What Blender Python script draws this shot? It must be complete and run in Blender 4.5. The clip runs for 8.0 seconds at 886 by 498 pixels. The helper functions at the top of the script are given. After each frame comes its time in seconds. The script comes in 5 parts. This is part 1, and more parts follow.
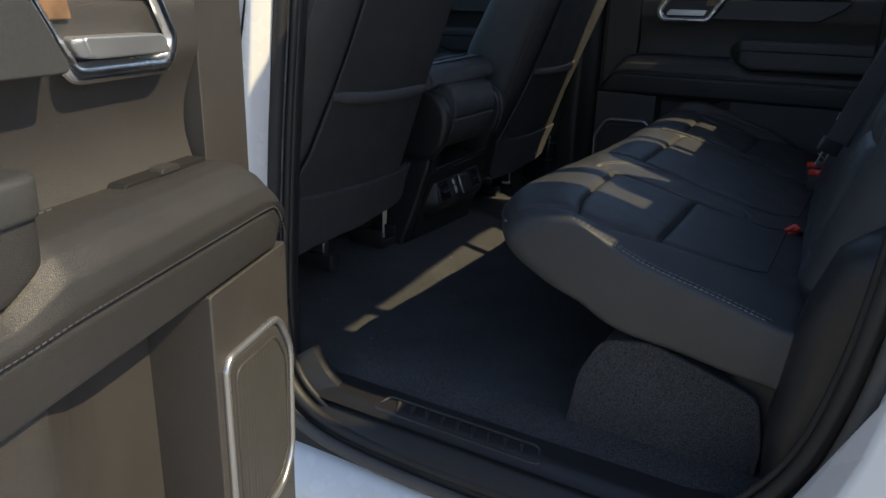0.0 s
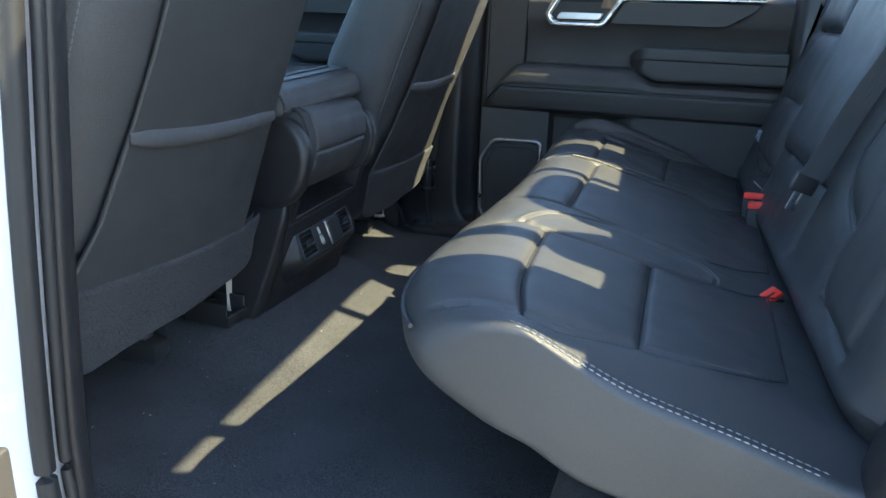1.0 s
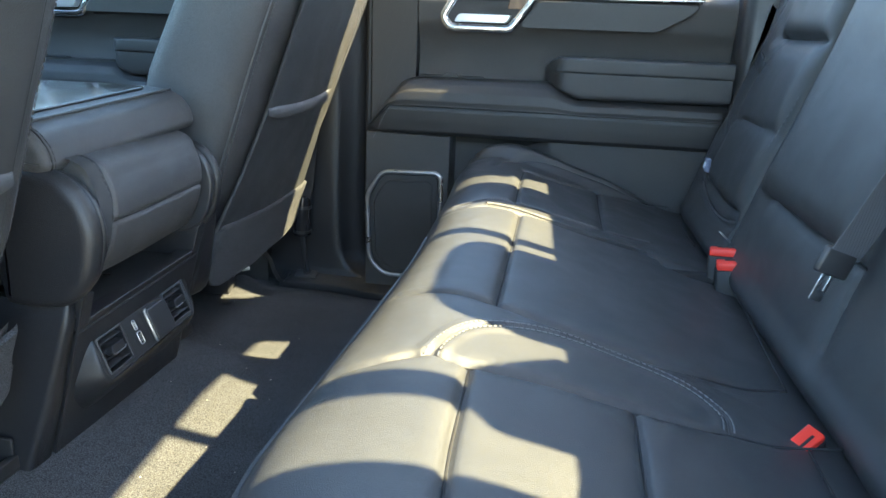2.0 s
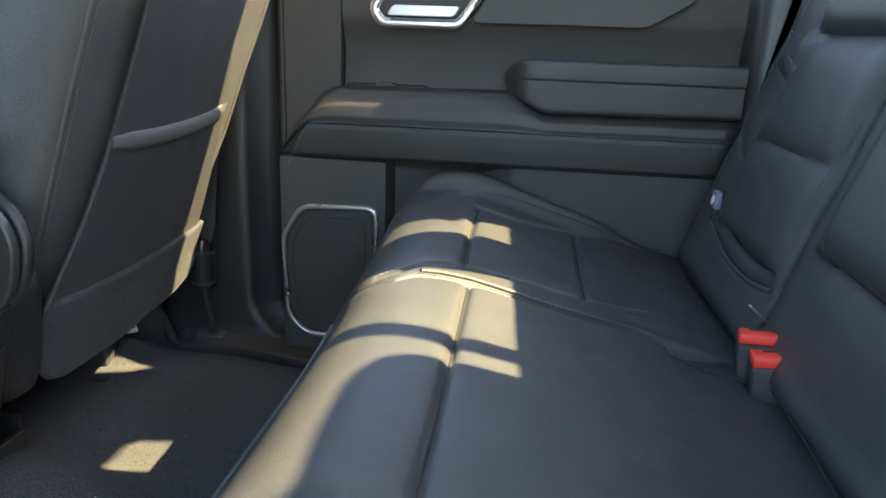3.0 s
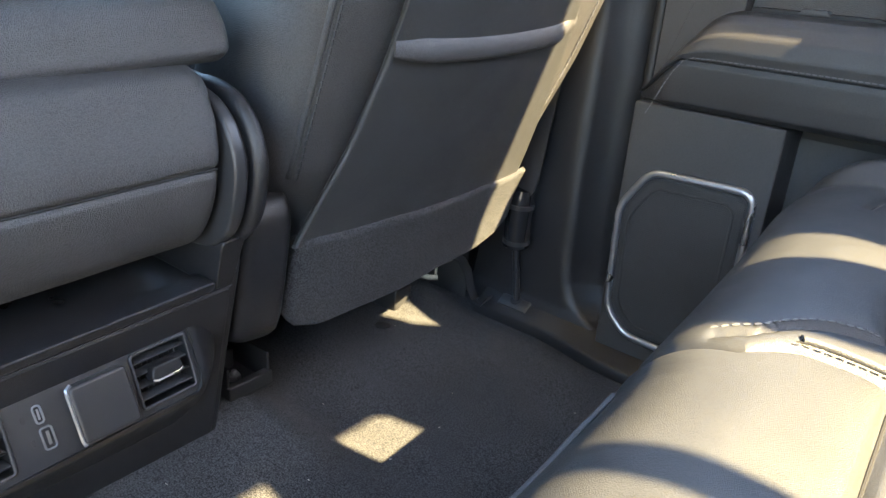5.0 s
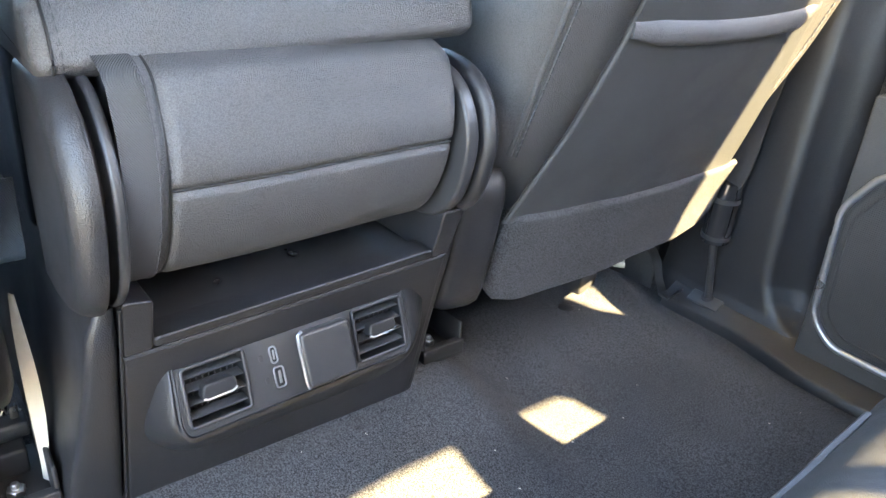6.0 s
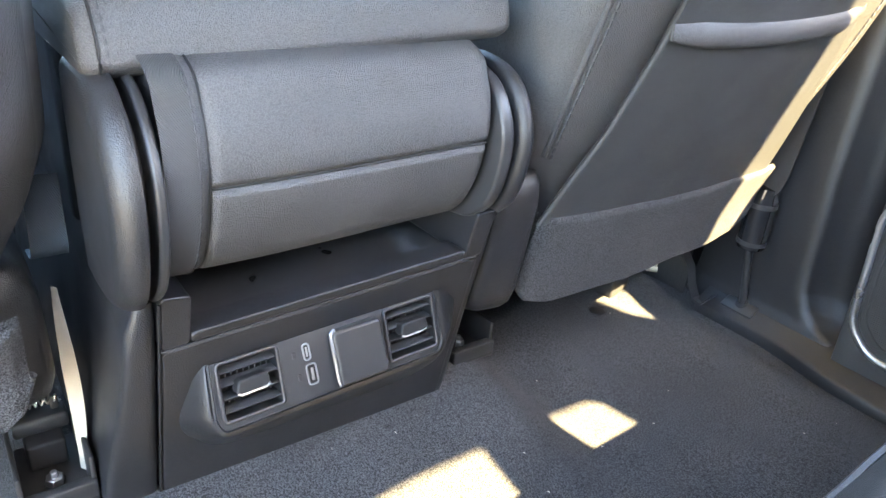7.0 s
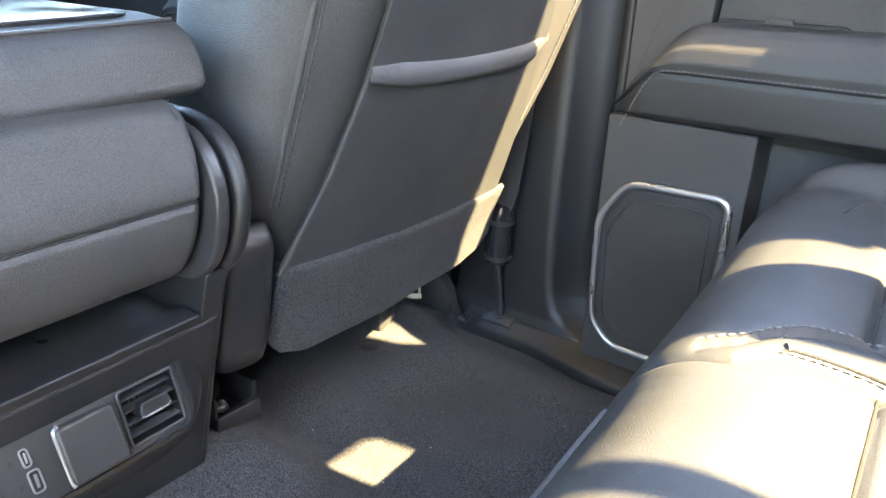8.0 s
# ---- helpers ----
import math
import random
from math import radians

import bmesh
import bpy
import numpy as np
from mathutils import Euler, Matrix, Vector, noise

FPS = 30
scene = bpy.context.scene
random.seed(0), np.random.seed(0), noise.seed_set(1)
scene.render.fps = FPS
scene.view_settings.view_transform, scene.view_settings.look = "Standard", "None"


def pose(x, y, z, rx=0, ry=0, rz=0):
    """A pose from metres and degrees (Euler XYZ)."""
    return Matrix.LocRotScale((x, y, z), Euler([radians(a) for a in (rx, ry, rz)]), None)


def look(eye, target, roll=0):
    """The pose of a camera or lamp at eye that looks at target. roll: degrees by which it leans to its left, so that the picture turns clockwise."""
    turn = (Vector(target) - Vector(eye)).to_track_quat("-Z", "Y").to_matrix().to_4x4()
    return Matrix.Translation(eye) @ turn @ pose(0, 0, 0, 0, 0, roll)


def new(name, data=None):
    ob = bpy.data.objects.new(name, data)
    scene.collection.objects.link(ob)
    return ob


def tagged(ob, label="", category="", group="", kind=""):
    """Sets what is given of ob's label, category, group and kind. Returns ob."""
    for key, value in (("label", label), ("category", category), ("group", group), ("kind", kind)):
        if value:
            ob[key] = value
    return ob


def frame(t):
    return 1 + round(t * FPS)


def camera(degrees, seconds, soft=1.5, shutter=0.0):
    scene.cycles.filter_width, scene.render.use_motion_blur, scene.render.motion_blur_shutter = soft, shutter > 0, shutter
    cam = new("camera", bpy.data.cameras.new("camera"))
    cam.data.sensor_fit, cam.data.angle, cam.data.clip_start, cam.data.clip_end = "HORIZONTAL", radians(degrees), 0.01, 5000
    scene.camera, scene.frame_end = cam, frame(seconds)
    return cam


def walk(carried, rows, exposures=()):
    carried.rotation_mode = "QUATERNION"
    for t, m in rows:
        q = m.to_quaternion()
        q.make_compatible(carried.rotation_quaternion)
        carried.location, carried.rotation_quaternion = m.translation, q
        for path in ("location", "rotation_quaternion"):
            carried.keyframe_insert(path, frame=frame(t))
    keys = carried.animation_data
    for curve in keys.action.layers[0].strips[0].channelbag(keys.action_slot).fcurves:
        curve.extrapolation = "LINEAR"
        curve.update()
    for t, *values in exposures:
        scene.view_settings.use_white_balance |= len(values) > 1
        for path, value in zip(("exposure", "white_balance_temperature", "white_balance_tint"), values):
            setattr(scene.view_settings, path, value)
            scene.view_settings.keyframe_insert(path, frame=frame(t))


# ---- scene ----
cam = camera(62.6, 8.0)
PATH = [
    (0, (1.349, -1.89, 0.712), (0.402, -0.246, 0.079), 1.7),
    (0.5, (1.252, -1.683, 0.698), (0.46, 0.047, 0.082), 1.9),
    (1, (1.101, -1.48, 0.698), (0.494, 0.326, 0.09), 2.1),
    (1.5, (1.014, -1.266, 0.692), (0.563, 0.591, 0.101), 2.0),
    (2, (0.986, -1.018, 0.697), (0.65, 0.863, 0.107), 2.2),
    (2.2, (0.974, -0.935, 0.688), (0.681, 0.955, 0.103), 2.1),
    (3.3, (0.983, -0.497, 0.685), (0.729, 1.399, 0.101), 1.9),
    (3.5, (0.989, -0.431, 0.673), (0.657, 1.454, 0.092), 2.1),
    (4, (0.975, -0.323, 0.661), (0.383, 1.486, 0.048), 3.1),
    (4.5, (0.941, -0.263, 0.64), (0.056, 1.395, -0.044), 3.7),
    (5, (0.907, -0.257, 0.622), (-0.216, 1.209, -0.146), 4.3),
    (5.2, (0.9, -0.262, 0.617), (-0.309, 1.121, -0.175), 4.2),
    (6.3, (0.861, -0.309, 0.621), (-0.572, 0.787, -0.242), 4.6),
    (6.5, (0.862, -0.309, 0.622), (-0.586, 0.763, -0.246), 4.6),
    (7, (0.864, -0.307, 0.62), (-0.579, 0.782, -0.235), 4.4),
    (7.5, (0.875, -0.295, 0.624), (-0.483, 0.932, -0.182), 4.0),
    (8, (0.903, -0.261, 0.63), (-0.185, 1.25, -0.099), 2.4),
]
walk(cam, [(t, look(eye, target, roll)) for t, eye, target, roll in PATH],
     [(0.0, 0.6, 6250, 10), (0.2, 1.2, 6250, 9), (0.5, 2.45, 6000, 7), (1.0, 2.72, 5750, 3), (1.5, 4.18, 6050, 2), (1.8, 3.88, 6150, 1), (2.2, 3.58, 6350, 2),
      (3.3, 3.52, 7150, 6), (4.0, 3.52, 7350, 9), (4.5, 3.72, 7250, 10), (5.2, 4.32, 6800, 9), (6.3, 5.30, 7050, 9), (7.2, 5.30, 7050, 9), (8.0, 4.87, 7100, 10)])

# ---- light ----
SUN = Vector((1.0, 0.20, 1.05)).normalized()
world = bpy.data.worlds.new("sky")
scene.world = world
world.use_nodes = True
sky = world.node_tree.nodes.new("ShaderNodeTexSky")
sky.sky_type, sky.sun_disc = "NISHITA", False
sky.sun_elevation = math.asin(SUN.z)
sky.sun_rotation = math.atan2(SUN.x, SUN.y)
background = world.node_tree.nodes["Background"]
background.inputs["Strength"].default_value = 0.15
world.node_tree.links.new(sky.outputs["Color"], background.inputs["Color"])
sun_data = bpy.data.lights.new("sun", "SUN")
sun_data.energy, sun_data.angle, sun_data.color = 4.0, radians(0.53), (1.0, 0.80, 0.46)
sun = new("sun", sun_data)
sun.matrix_world = look(SUN * 20, (0, 0, 0))


# ---- materials ----
def material(name, base, rough, spec=0.5, metal=0.0, var=0.12, var_scale=7.0, grain=0.0, grain_scale=600.0,
             kind="noise", speckle=0.0, speck_scale=900.0, dust=0.0, coat=0.0, sheen=0.0):
    """Principled surface with slow mottling, fine relief (leather grain also shaded in its colour) and, where asked,
    fibre speckle and dust.
    """
    m = bpy.data.materials.new(name)
    m.use_nodes = True
    n, l = m.node_tree.nodes, m.node_tree.links
    b = n["Principled BSDF"]
    b.inputs["Roughness"].default_value = rough
    b.inputs["Specular IOR Level"].default_value = spec
    b.inputs["Metallic"].default_value = metal
    b.inputs["Coat Weight"].default_value = coat
    b.inputs["Sheen Weight"].default_value = sheen
    co = n.new("ShaderNodeTexCoord").outputs["Object"]

    def tex(scale, detail=3.0):
        t = n.new("ShaderNodeTexNoise")
        t.inputs["Scale"].default_value, t.inputs["Detail"].default_value = scale, detail
        l.new(co, t.inputs["Vector"])
        return t.outputs["Fac"]

    def ramp(fac, lo, hi, a=0.3, c=0.7):
        r = n.new("ShaderNodeMapRange")
        r.inputs[1].default_value, r.inputs[2].default_value, r.inputs[3].default_value, r.inputs[4].default_value = a, c, lo, hi
        l.new(fac, r.inputs[0])
        return r.outputs[0]

    def scaled(colour, fac):
        x = n.new("ShaderNodeVectorMath")
        x.operation = "SCALE"
        if isinstance(colour, tuple):
            x.inputs[0].default_value = colour
        else:
            l.new(colour, x.inputs[0])
        l.new(fac, x.inputs["Scale"])
        return x.outputs[0]

    c = scaled(base, ramp(tex(var_scale), 1 - var, 1 + var))
    if speckle:
        c = scaled(c, ramp(tex(speck_scale, 1.0), 1 - speckle, 1 + speckle, 0.38, 0.62))
    if dust:
        mix = n.new("ShaderNodeMix")
        mix.data_type = "RGBA"
        l.new(ramp(tex(420.0, 0.0), 0.0, dust, 0.70, 0.78), mix.inputs["Factor"])
        l.new(c, mix.inputs["A"])
        mix.inputs["B"].default_value = (0.28, 0.26, 0.23, 1)
        c = mix.outputs["Result"]
    l.new(c, b.inputs["Base Color"])
    l.new(ramp(tex(var_scale * 2.3), max(rough - 0.06, 0.03), min(rough + 0.06, 1.0)), b.inputs["Roughness"])
    if grain:
        bump = n.new("ShaderNodeBump")
        bump.inputs["Strength"].default_value = min(grain, 1.0)
        bump.inputs["Distance"].default_value = {"carpet": 0.003, "leather": 0.0008}.get(kind, 0.0013)
        if kind == "leather":
            v = n.new("ShaderNodeTexVoronoi")
            v.inputs["Scale"].default_value = grain_scale
            bump.invert = True
            l.new(co, v.inputs["Vector"])
            l.new(v.outputs["Distance"], bump.inputs["Height"])
            # Grain shading put into the colour: cell tops lighter, creases darker
            l.new(scaled(c, ramp(v.outputs["Distance"], 1.30, 0.76, 0.15, 0.75)), b.inputs["Base Color"])
        elif kind == "weave":
            w = n.new("ShaderNodeTexWave")
            w.inputs["Scale"].default_value, w.inputs["Distortion"].default_value = grain_scale, 0.4
            w.bands_direction = "DIAGONAL"
            l.new(co, w.inputs["Vector"])
            l.new(w.outputs["Fac"], bump.inputs["Height"])
        elif kind == "holes":
            v = n.new("ShaderNodeTexVoronoi")
            v.inputs["Scale"].default_value, v.inputs["Randomness"].default_value = grain_scale, 0.0
            l.new(co, v.inputs["Vector"])
            l.new(ramp(v.outputs["Distance"], 0.0, 1.0, 0.2, 0.45), bump.inputs["Height"])
            hole = ramp(v.outputs["Distance"], 0.35, 1.0, 0.2, 0.45)
            l.new(scaled(c, hole), b.inputs["Base Color"])
        else:
            l.new(tex(grain_scale, 2.0), bump.inputs["Height"])
        l.new(bump.outputs["Normal"], b.inputs["Normal"])
    return m


LEATHER = material("charcoal_leather", (0.066, 0.065, 0.067), 0.37, spec=0.55, grain=0.8, grain_scale=900, kind="leather", var=0.1)
LEATHER_SOFT = material("charcoal_leather_smooth", (0.049, 0.0505, 0.053), 0.39, grain=0.4, grain_scale=1300, kind="leather", var=0.07)
FABRIC = material("ribbed_dark_fabric", (0.05, 0.05, 0.053), 0.8, grain=0.6, grain_scale=350, kind="weave")
CARPET = material("charcoal_carpet", (0.050, 0.051, 0.054), 0.95, spec=0.15, grain=0.8, grain_scale=700, kind="carpet", speckle=0.62, speck_scale=600, dust=0.10, var=0.16, sheen=0.06)
CARPET_SOFT = material("charcoal_felt", (0.056, 0.057, 0.061), 0.95, spec=0.15, grain=0.9, grain_scale=700, kind="carpet", speckle=0.6, speck_scale=740, var=0.1, sheen=0.03)
PLASTIC = material("black_grained_plastic", (0.021, 0.021, 0.023), 0.34, spec=0.5, grain=0.4, grain_scale=900, kind="leather", var=0.1)
PLASTIC_SATIN = material("black_satin_plastic", (0.034, 0.034, 0.036), 0.33, grain=0.2, grain_scale=1200, var=0.08)
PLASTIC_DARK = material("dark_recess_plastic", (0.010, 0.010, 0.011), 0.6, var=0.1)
TRIM = material("dark_door_trim", (0.048, 0.0455, 0.045), 0.42, spec=0.55, grain=0.6, grain_scale=1150, kind="leather", var=0.08)
TRIM_SOFT = material("dark_soft_trim", (0.036, 0.0355, 0.037), 0.38, spec=0.55, grain=0.45, grain_scale=1100, kind="leather", var=0.08)
GRILLE = material("perforated_grille", (0.05, 0.049, 0.049), 0.55, grain=0.9, grain_scale=330, kind="holes")
CHROME = material("satin_chrome", (0.78, 0.79, 0.81), 0.24, metal=1.0, var=0.04)
SATIN = material("brushed_satin_chrome", (0.66, 0.68, 0.71), 0.36, metal=0.9, var=0.04)
SILVER = material("satin_silver_paint", (0.42, 0.43, 0.45), 0.3, metal=0.8, var=0.05)
STEEL = material("zinc_steel", (0.5, 0.5, 0.5), 0.35, metal=1.0, var=0.15, grain=0.2)
CREASE = material("dark_seam_crease", (0.010, 0.010, 0.011), 0.8, var=0.1)
GLOSS = material("gloss_black_plastic", (0.02, 0.02, 0.022), 0.12, spec=0.6, var=0.05)
# Black rubber with the sun's brightening put into its colour
RUBBER_SUNLIT = material("sunlit_black_rubber", (0.075, 0.072, 0.068), 0.6, var=0.15, grain=0.2)
RUBBER = material("black_rubber", (0.018, 0.018, 0.019), 0.55, var=0.15, grain=0.2)
PAINT = material("white_car_paint", (0.74, 0.75, 0.76), 0.25, var=0.0, coat=0.6)
THREAD_PALE = material("pale_grey_thread", (0.21, 0.21, 0.215), 0.8, var=0.15)
THREAD = material("grey_thread", (0.15, 0.15, 0.155), 0.8, var=0.2)
THREAD_DARK = material("seam_thread", (0.06, 0.06, 0.065), 0.8, var=0.2)
RED = material("red_button_plastic", (0.80, 0.04, 0.025), 0.4, var=0.06)
WEBBING = material("grey_belt_webbing", (0.10, 0.105, 0.115), 0.6, grain=0.6, grain_scale=260, kind="weave")
# Belt webbing with the blue of the skylight put into its colour
WEBBING_SKYLIT = material("skylit_belt_webbing", (0.050, 0.072, 0.092), 0.6, grain=0.6, grain_scale=260, kind="weave")
WEBBING_BLACK = material("black_belt_webbing", (0.022, 0.022, 0.024), 0.6, grain=0.6, grain_scale=260, kind="weave")
WOOD = material("open_pore_wood", (0.20, 0.12, 0.07), 0.45, grain=0.5, grain_scale=160, var=0.35, var_scale=40)
LINER = material("grey_headliner", (0.30, 0.30, 0.31), 0.95, grain=0.5, grain_scale=500, var=0.05)
CONCRETE = material("pale_concrete", (0.30, 0.285, 0.26), 0.9, grain=0.6, grain_scale=90, var=0.14, var_scale=1.3, speckle=0.12, speck_scale=140)
CREAM = material("cream_label_card", (0.50, 0.46, 0.38), 0.6, var=0.05)
TAG = material("blue_grey_tag", (0.20, 0.23, 0.33), 0.6, var=0.05)
TAG_MARK = material("pale_tag_mark", (0.6, 0.62, 0.68), 0.6, var=0.05)


def tinted_glass(name, tint):
    m = bpy.data.materials.new(name)
    m.use_nodes = True
    n, l = m.node_tree.nodes, m.node_tree.links
    n.remove(n["Principled BSDF"])
    clear, gloss, mix, fres = n.new("ShaderNodeBsdfTransparent"), n.new("ShaderNodeBsdfGlossy"), n.new("ShaderNodeMixShader"), n.new("ShaderNodeFresnel")
    clear.inputs["Color"].default_value = (*tint, 1)
    gloss.inputs["Roughness"].default_value = 0.02
    fres.inputs["IOR"].default_value = 1.5
    l.new(fres.outputs[0], mix.inputs["Fac"])
    l.new(clear.outputs[0], mix.inputs[1])
    l.new(gloss.outputs[0], mix.inputs[2])
    l.new(mix.outputs[0], n["Material Output"].inputs["Surface"])
    return m


GLASS = tinted_glass("tinted_window_glass", (0.90, 0.93, 0.92))


# ---- mesh helpers ----
def thing(name, base, label, category, group="", kind=""):
    ob = new(name)
    ob.matrix_basis = Matrix.Translation(base)
    ob.empty_display_size = 0.05
    return tagged(ob, label, category, group, kind)


def finish(bm, m=None, smooth=35):
    if m is not None:
        bm.transform(m)
    bmesh.ops.recalc_face_normals(bm, faces=bm.faces)
    me = bpy.data.meshes.new("mesh")
    bm.to_mesh(me)
    bm.free()
    me.polygons.foreach_set("use_smooth", [True] * len(me.polygons))
    me.set_sharp_from_angle(angle=radians(smooth))
    return me


def part(name, bm, mat, parent=None, label="", m=None, smooth=48):
    me = finish(bm, m, smooth)
    me.name = name
    me.materials.append(mat)
    ob = new(name, me)
    if parent is not None:
        ob.parent = parent
        if parent.parent is None:
            ob.matrix_parent_inverse = parent.matrix_basis.inverted()
    if label:
        ob["label"] = label
    return ob


def structure(name, bm, mat, label, category, m=None, smooth=48):
    return tagged(part(name, bm, mat, None, "", m, smooth), label, category, kind="structure")


def join(*bms):
    out = bmesh.new()
    for b in bms:
        me = bpy.data.meshes.new("tmp")
        b.to_mesh(me)
        b.free()
        out.from_mesh(me)
        bpy.data.meshes.remove(me)
    return out


def box(x0, x1, y0, y1, z0, z1, bevel=0.004, seg=2):
    bm = bmesh.new()
    bmesh.ops.create_cube(bm, size=1)
    for v in bm.verts:
        v.co = (x0 + (v.co.x + 0.5) * (x1 - x0), y0 + (v.co.y + 0.5) * (y1 - y0), z0 + (v.co.z + 0.5) * (z1 - z0))
    if bevel:
        bmesh.ops.bevel(bm, geom=bm.edges[:], offset=bevel, segments=seg, affect="EDGES", profile=0.5)
    return bm


def loft(rings, caps=True, closed=True):
    bm = bmesh.new()
    rows = [[bm.verts.new(p) for p in r] for r in rings]
    n = len(rows[0])
    for a, b in zip(rows, rows[1:]):
        for i in range(n if closed else n - 1):
            bm.faces.new((a[i], a[(i + 1) % n], b[(i + 1) % n], b[i]))
    if caps and closed:
        bm.faces.new(rows[0])
        bm.faces.new(list(reversed(rows[-1])))
    return bm


def patch(f, nu, nv):
    return loft([[f(i / nu, j / nv) for j in range(nv + 1)] for i in range(nu + 1)], caps=False, closed=False)


def smoothline(pts, per=8, closed=False):
    """Catmull-Rom line through the points."""
    P = [Vector(p) for p in pts]
    out, n = [], len(P)
    for i in range(n if closed else n - 1):
        a, b, c, d = (P[(i + k) % n] if closed else P[min(max(i + k, 0), n - 1)] for k in (-1, 0, 1, 2))
        for s in range(per):
            t = s / per
            out.append(0.5 * ((2 * b) + (c - a) * t + (2 * a - 5 * b + 4 * c - d) * t * t + (3 * b - a - 3 * c + d) * t ** 3))
    if not closed:
        out.append(P[-1])
    return out


def rounded(pts, r, seg=5):
    """A closed outline with its corners rounded."""
    P, out = [Vector(p) for p in pts], []
    n = len(P)
    for i in range(n):
        a, b, c = P[i - 1], P[i], P[(i + 1) % n]
        ra = min(r, (a - b).length * 0.45, (c - b).length * 0.45)
        p, q = b + (a - b).normalized() * ra, b + (c - b).normalized() * ra
        for s in range(seg + 1):
            t = s / seg
            out.append(p * (1 - t) ** 2 + b * 2 * t * (1 - t) + q * t * t)
    return out


def tube(pts, r, n=8, closed=False, flat=1.0, up=(0, 0, 1)):
    """A round or flattened bar along a line. r is its radius, flat scales it along up."""
    P = [Vector(p) for p in pts]
    up, rings = Vector(up), []
    for i, p in enumerate(P):
        a = P[i - 1] if (i or closed) else p
        b = P[(i + 1) % len(P)] if (i < len(P) - 1 or closed) else p
        d = (b - a).normalized()
        s = d.cross(up)
        if s.length < 1e-4:
            s = d.cross(Vector((1, 0.1, 0)))
        s.normalize()
        u = s.cross(d)
        rr = r(i / (len(P) - 1)) if callable(r) else r
        rings.append([p + (s * math.cos(2 * math.pi * k / n) + u * flat * math.sin(2 * math.pi * k / n)) * rr for k in range(n)])
    if closed:
        rings.append(rings[0])
        bm = loft(rings, caps=False)
        bmesh.ops.remove_doubles(bm, verts=bm.verts, dist=1e-6)
        return bm
    return loft(rings)


def slab(outline, to3d, w0, w1, bevel=0.003, seg=4):
    """A plate with the closed outline (u, v), from depth w0 (its face) to w1, with its face edge rounded."""
    n = len(outline)
    Q = [Vector((p[0], p[1])) for p in outline]
    sign = 1 if w1 > w0 else -1
    area = sum(Q[i - 1].x * Q[i].y - Q[i].x * Q[i - 1].y for i in range(n))
    turn = 1 if area > 0 else -1
    room = 1.0
    for i in range(n):
        a, b = Q[i] - Q[i - 1], Q[(i + 1) % n] - Q[i]
        if a.length > 1e-7 and b.length > 1e-7:
            k = math.atan2(a.x * b.y - a.y * b.x, a.dot(b)) * turn
            if k > 0.05:
                room = min(room, min(a.length, b.length) / k)
    bevel = min(bevel, room * 0.8)
    rim = min(0.0006, room * 0.1)

    def inset(d):
        pts = []
        for i in range(n):
            t = Q[(i + 1) % n] - Q[i - 1]
            t = t.normalized() if t.length > 1e-9 else Vector((1, 0))
            pts.append(Q[i] + Vector((-t.y, t.x)) * d * turn)
        return pts

    rings = [[to3d(p.x, p.y, w1) for p in Q]]
    for s in range(seg + 1):
        a = math.pi / 2 * s / seg
        rings.append([to3d(p.x, p.y, w0 + sign * bevel * (1 - math.sin(a))) for p in inset(bevel * (1 - math.cos(a)))])
    rings.append([to3d(p.x, p.y, w0) for p in inset(bevel + rim)])
    return loft(rings)


def plate(outline, holes, to3d, w0, w1, bevel=0.003):
    """A slab with openings through it."""
    bm = slab(outline, to3d, w0, w1, bevel)
    bm.faces.ensure_lookup_table()
    caps = sorted((f for f in bm.faces), key=lambda f: -len(f.verts))[:2]
    bm.verts.index_update()
    front = max(caps, key=lambda f: max(v.index for v in f.verts))
    rim = list(front.edges)
    bmesh.ops.delete(bm, geom=caps, context="FACES_ONLY")
    edges = [e for e in rim if e.is_valid]
    for h in holes:
        a = [bm.verts.new(to3d(p[0], p[1], w0)) for p in h]
        b = [bm.verts.new(to3d(p[0], p[1], w1)) for p in h]
        for k in range(len(h)):
            n = (k + 1) % len(h)
            f = bm.faces.new((a[k], a[n], b[n], b[k]))
            edges.append(next(e for e in f.edges if set(e.verts) == {a[k], a[n]}))
    a, b, c = (Vector(to3d(*q, w0)) for q in ((0, 0), (1, 0), (0, 1)))
    bmesh.ops.triangle_fill(bm, edges=edges, use_beauty=True, use_dissolve=False, normal=(b - a).cross(c - a).normalized())
    return bm


def disc(c, axis, r, h, n=20, bevel=0.0015):
    """A short cylinder with a rounded rim from c along axis."""
    axis = Vector(axis).normalized()
    s = axis.orthogonal().normalized()
    u = axis.cross(s)
    c = Vector(c)
    rings = []
    for rr, hh in ((r, 0), (r, h - bevel), (r - bevel * 0.3, h - bevel * 0.3), (r - bevel, h)):
        rings.append([c + axis * hh + (s * math.cos(2 * math.pi * k / n) + u * math.sin(2 * math.pi * k / n)) * rr for k in range(n)])
    return loft(rings)


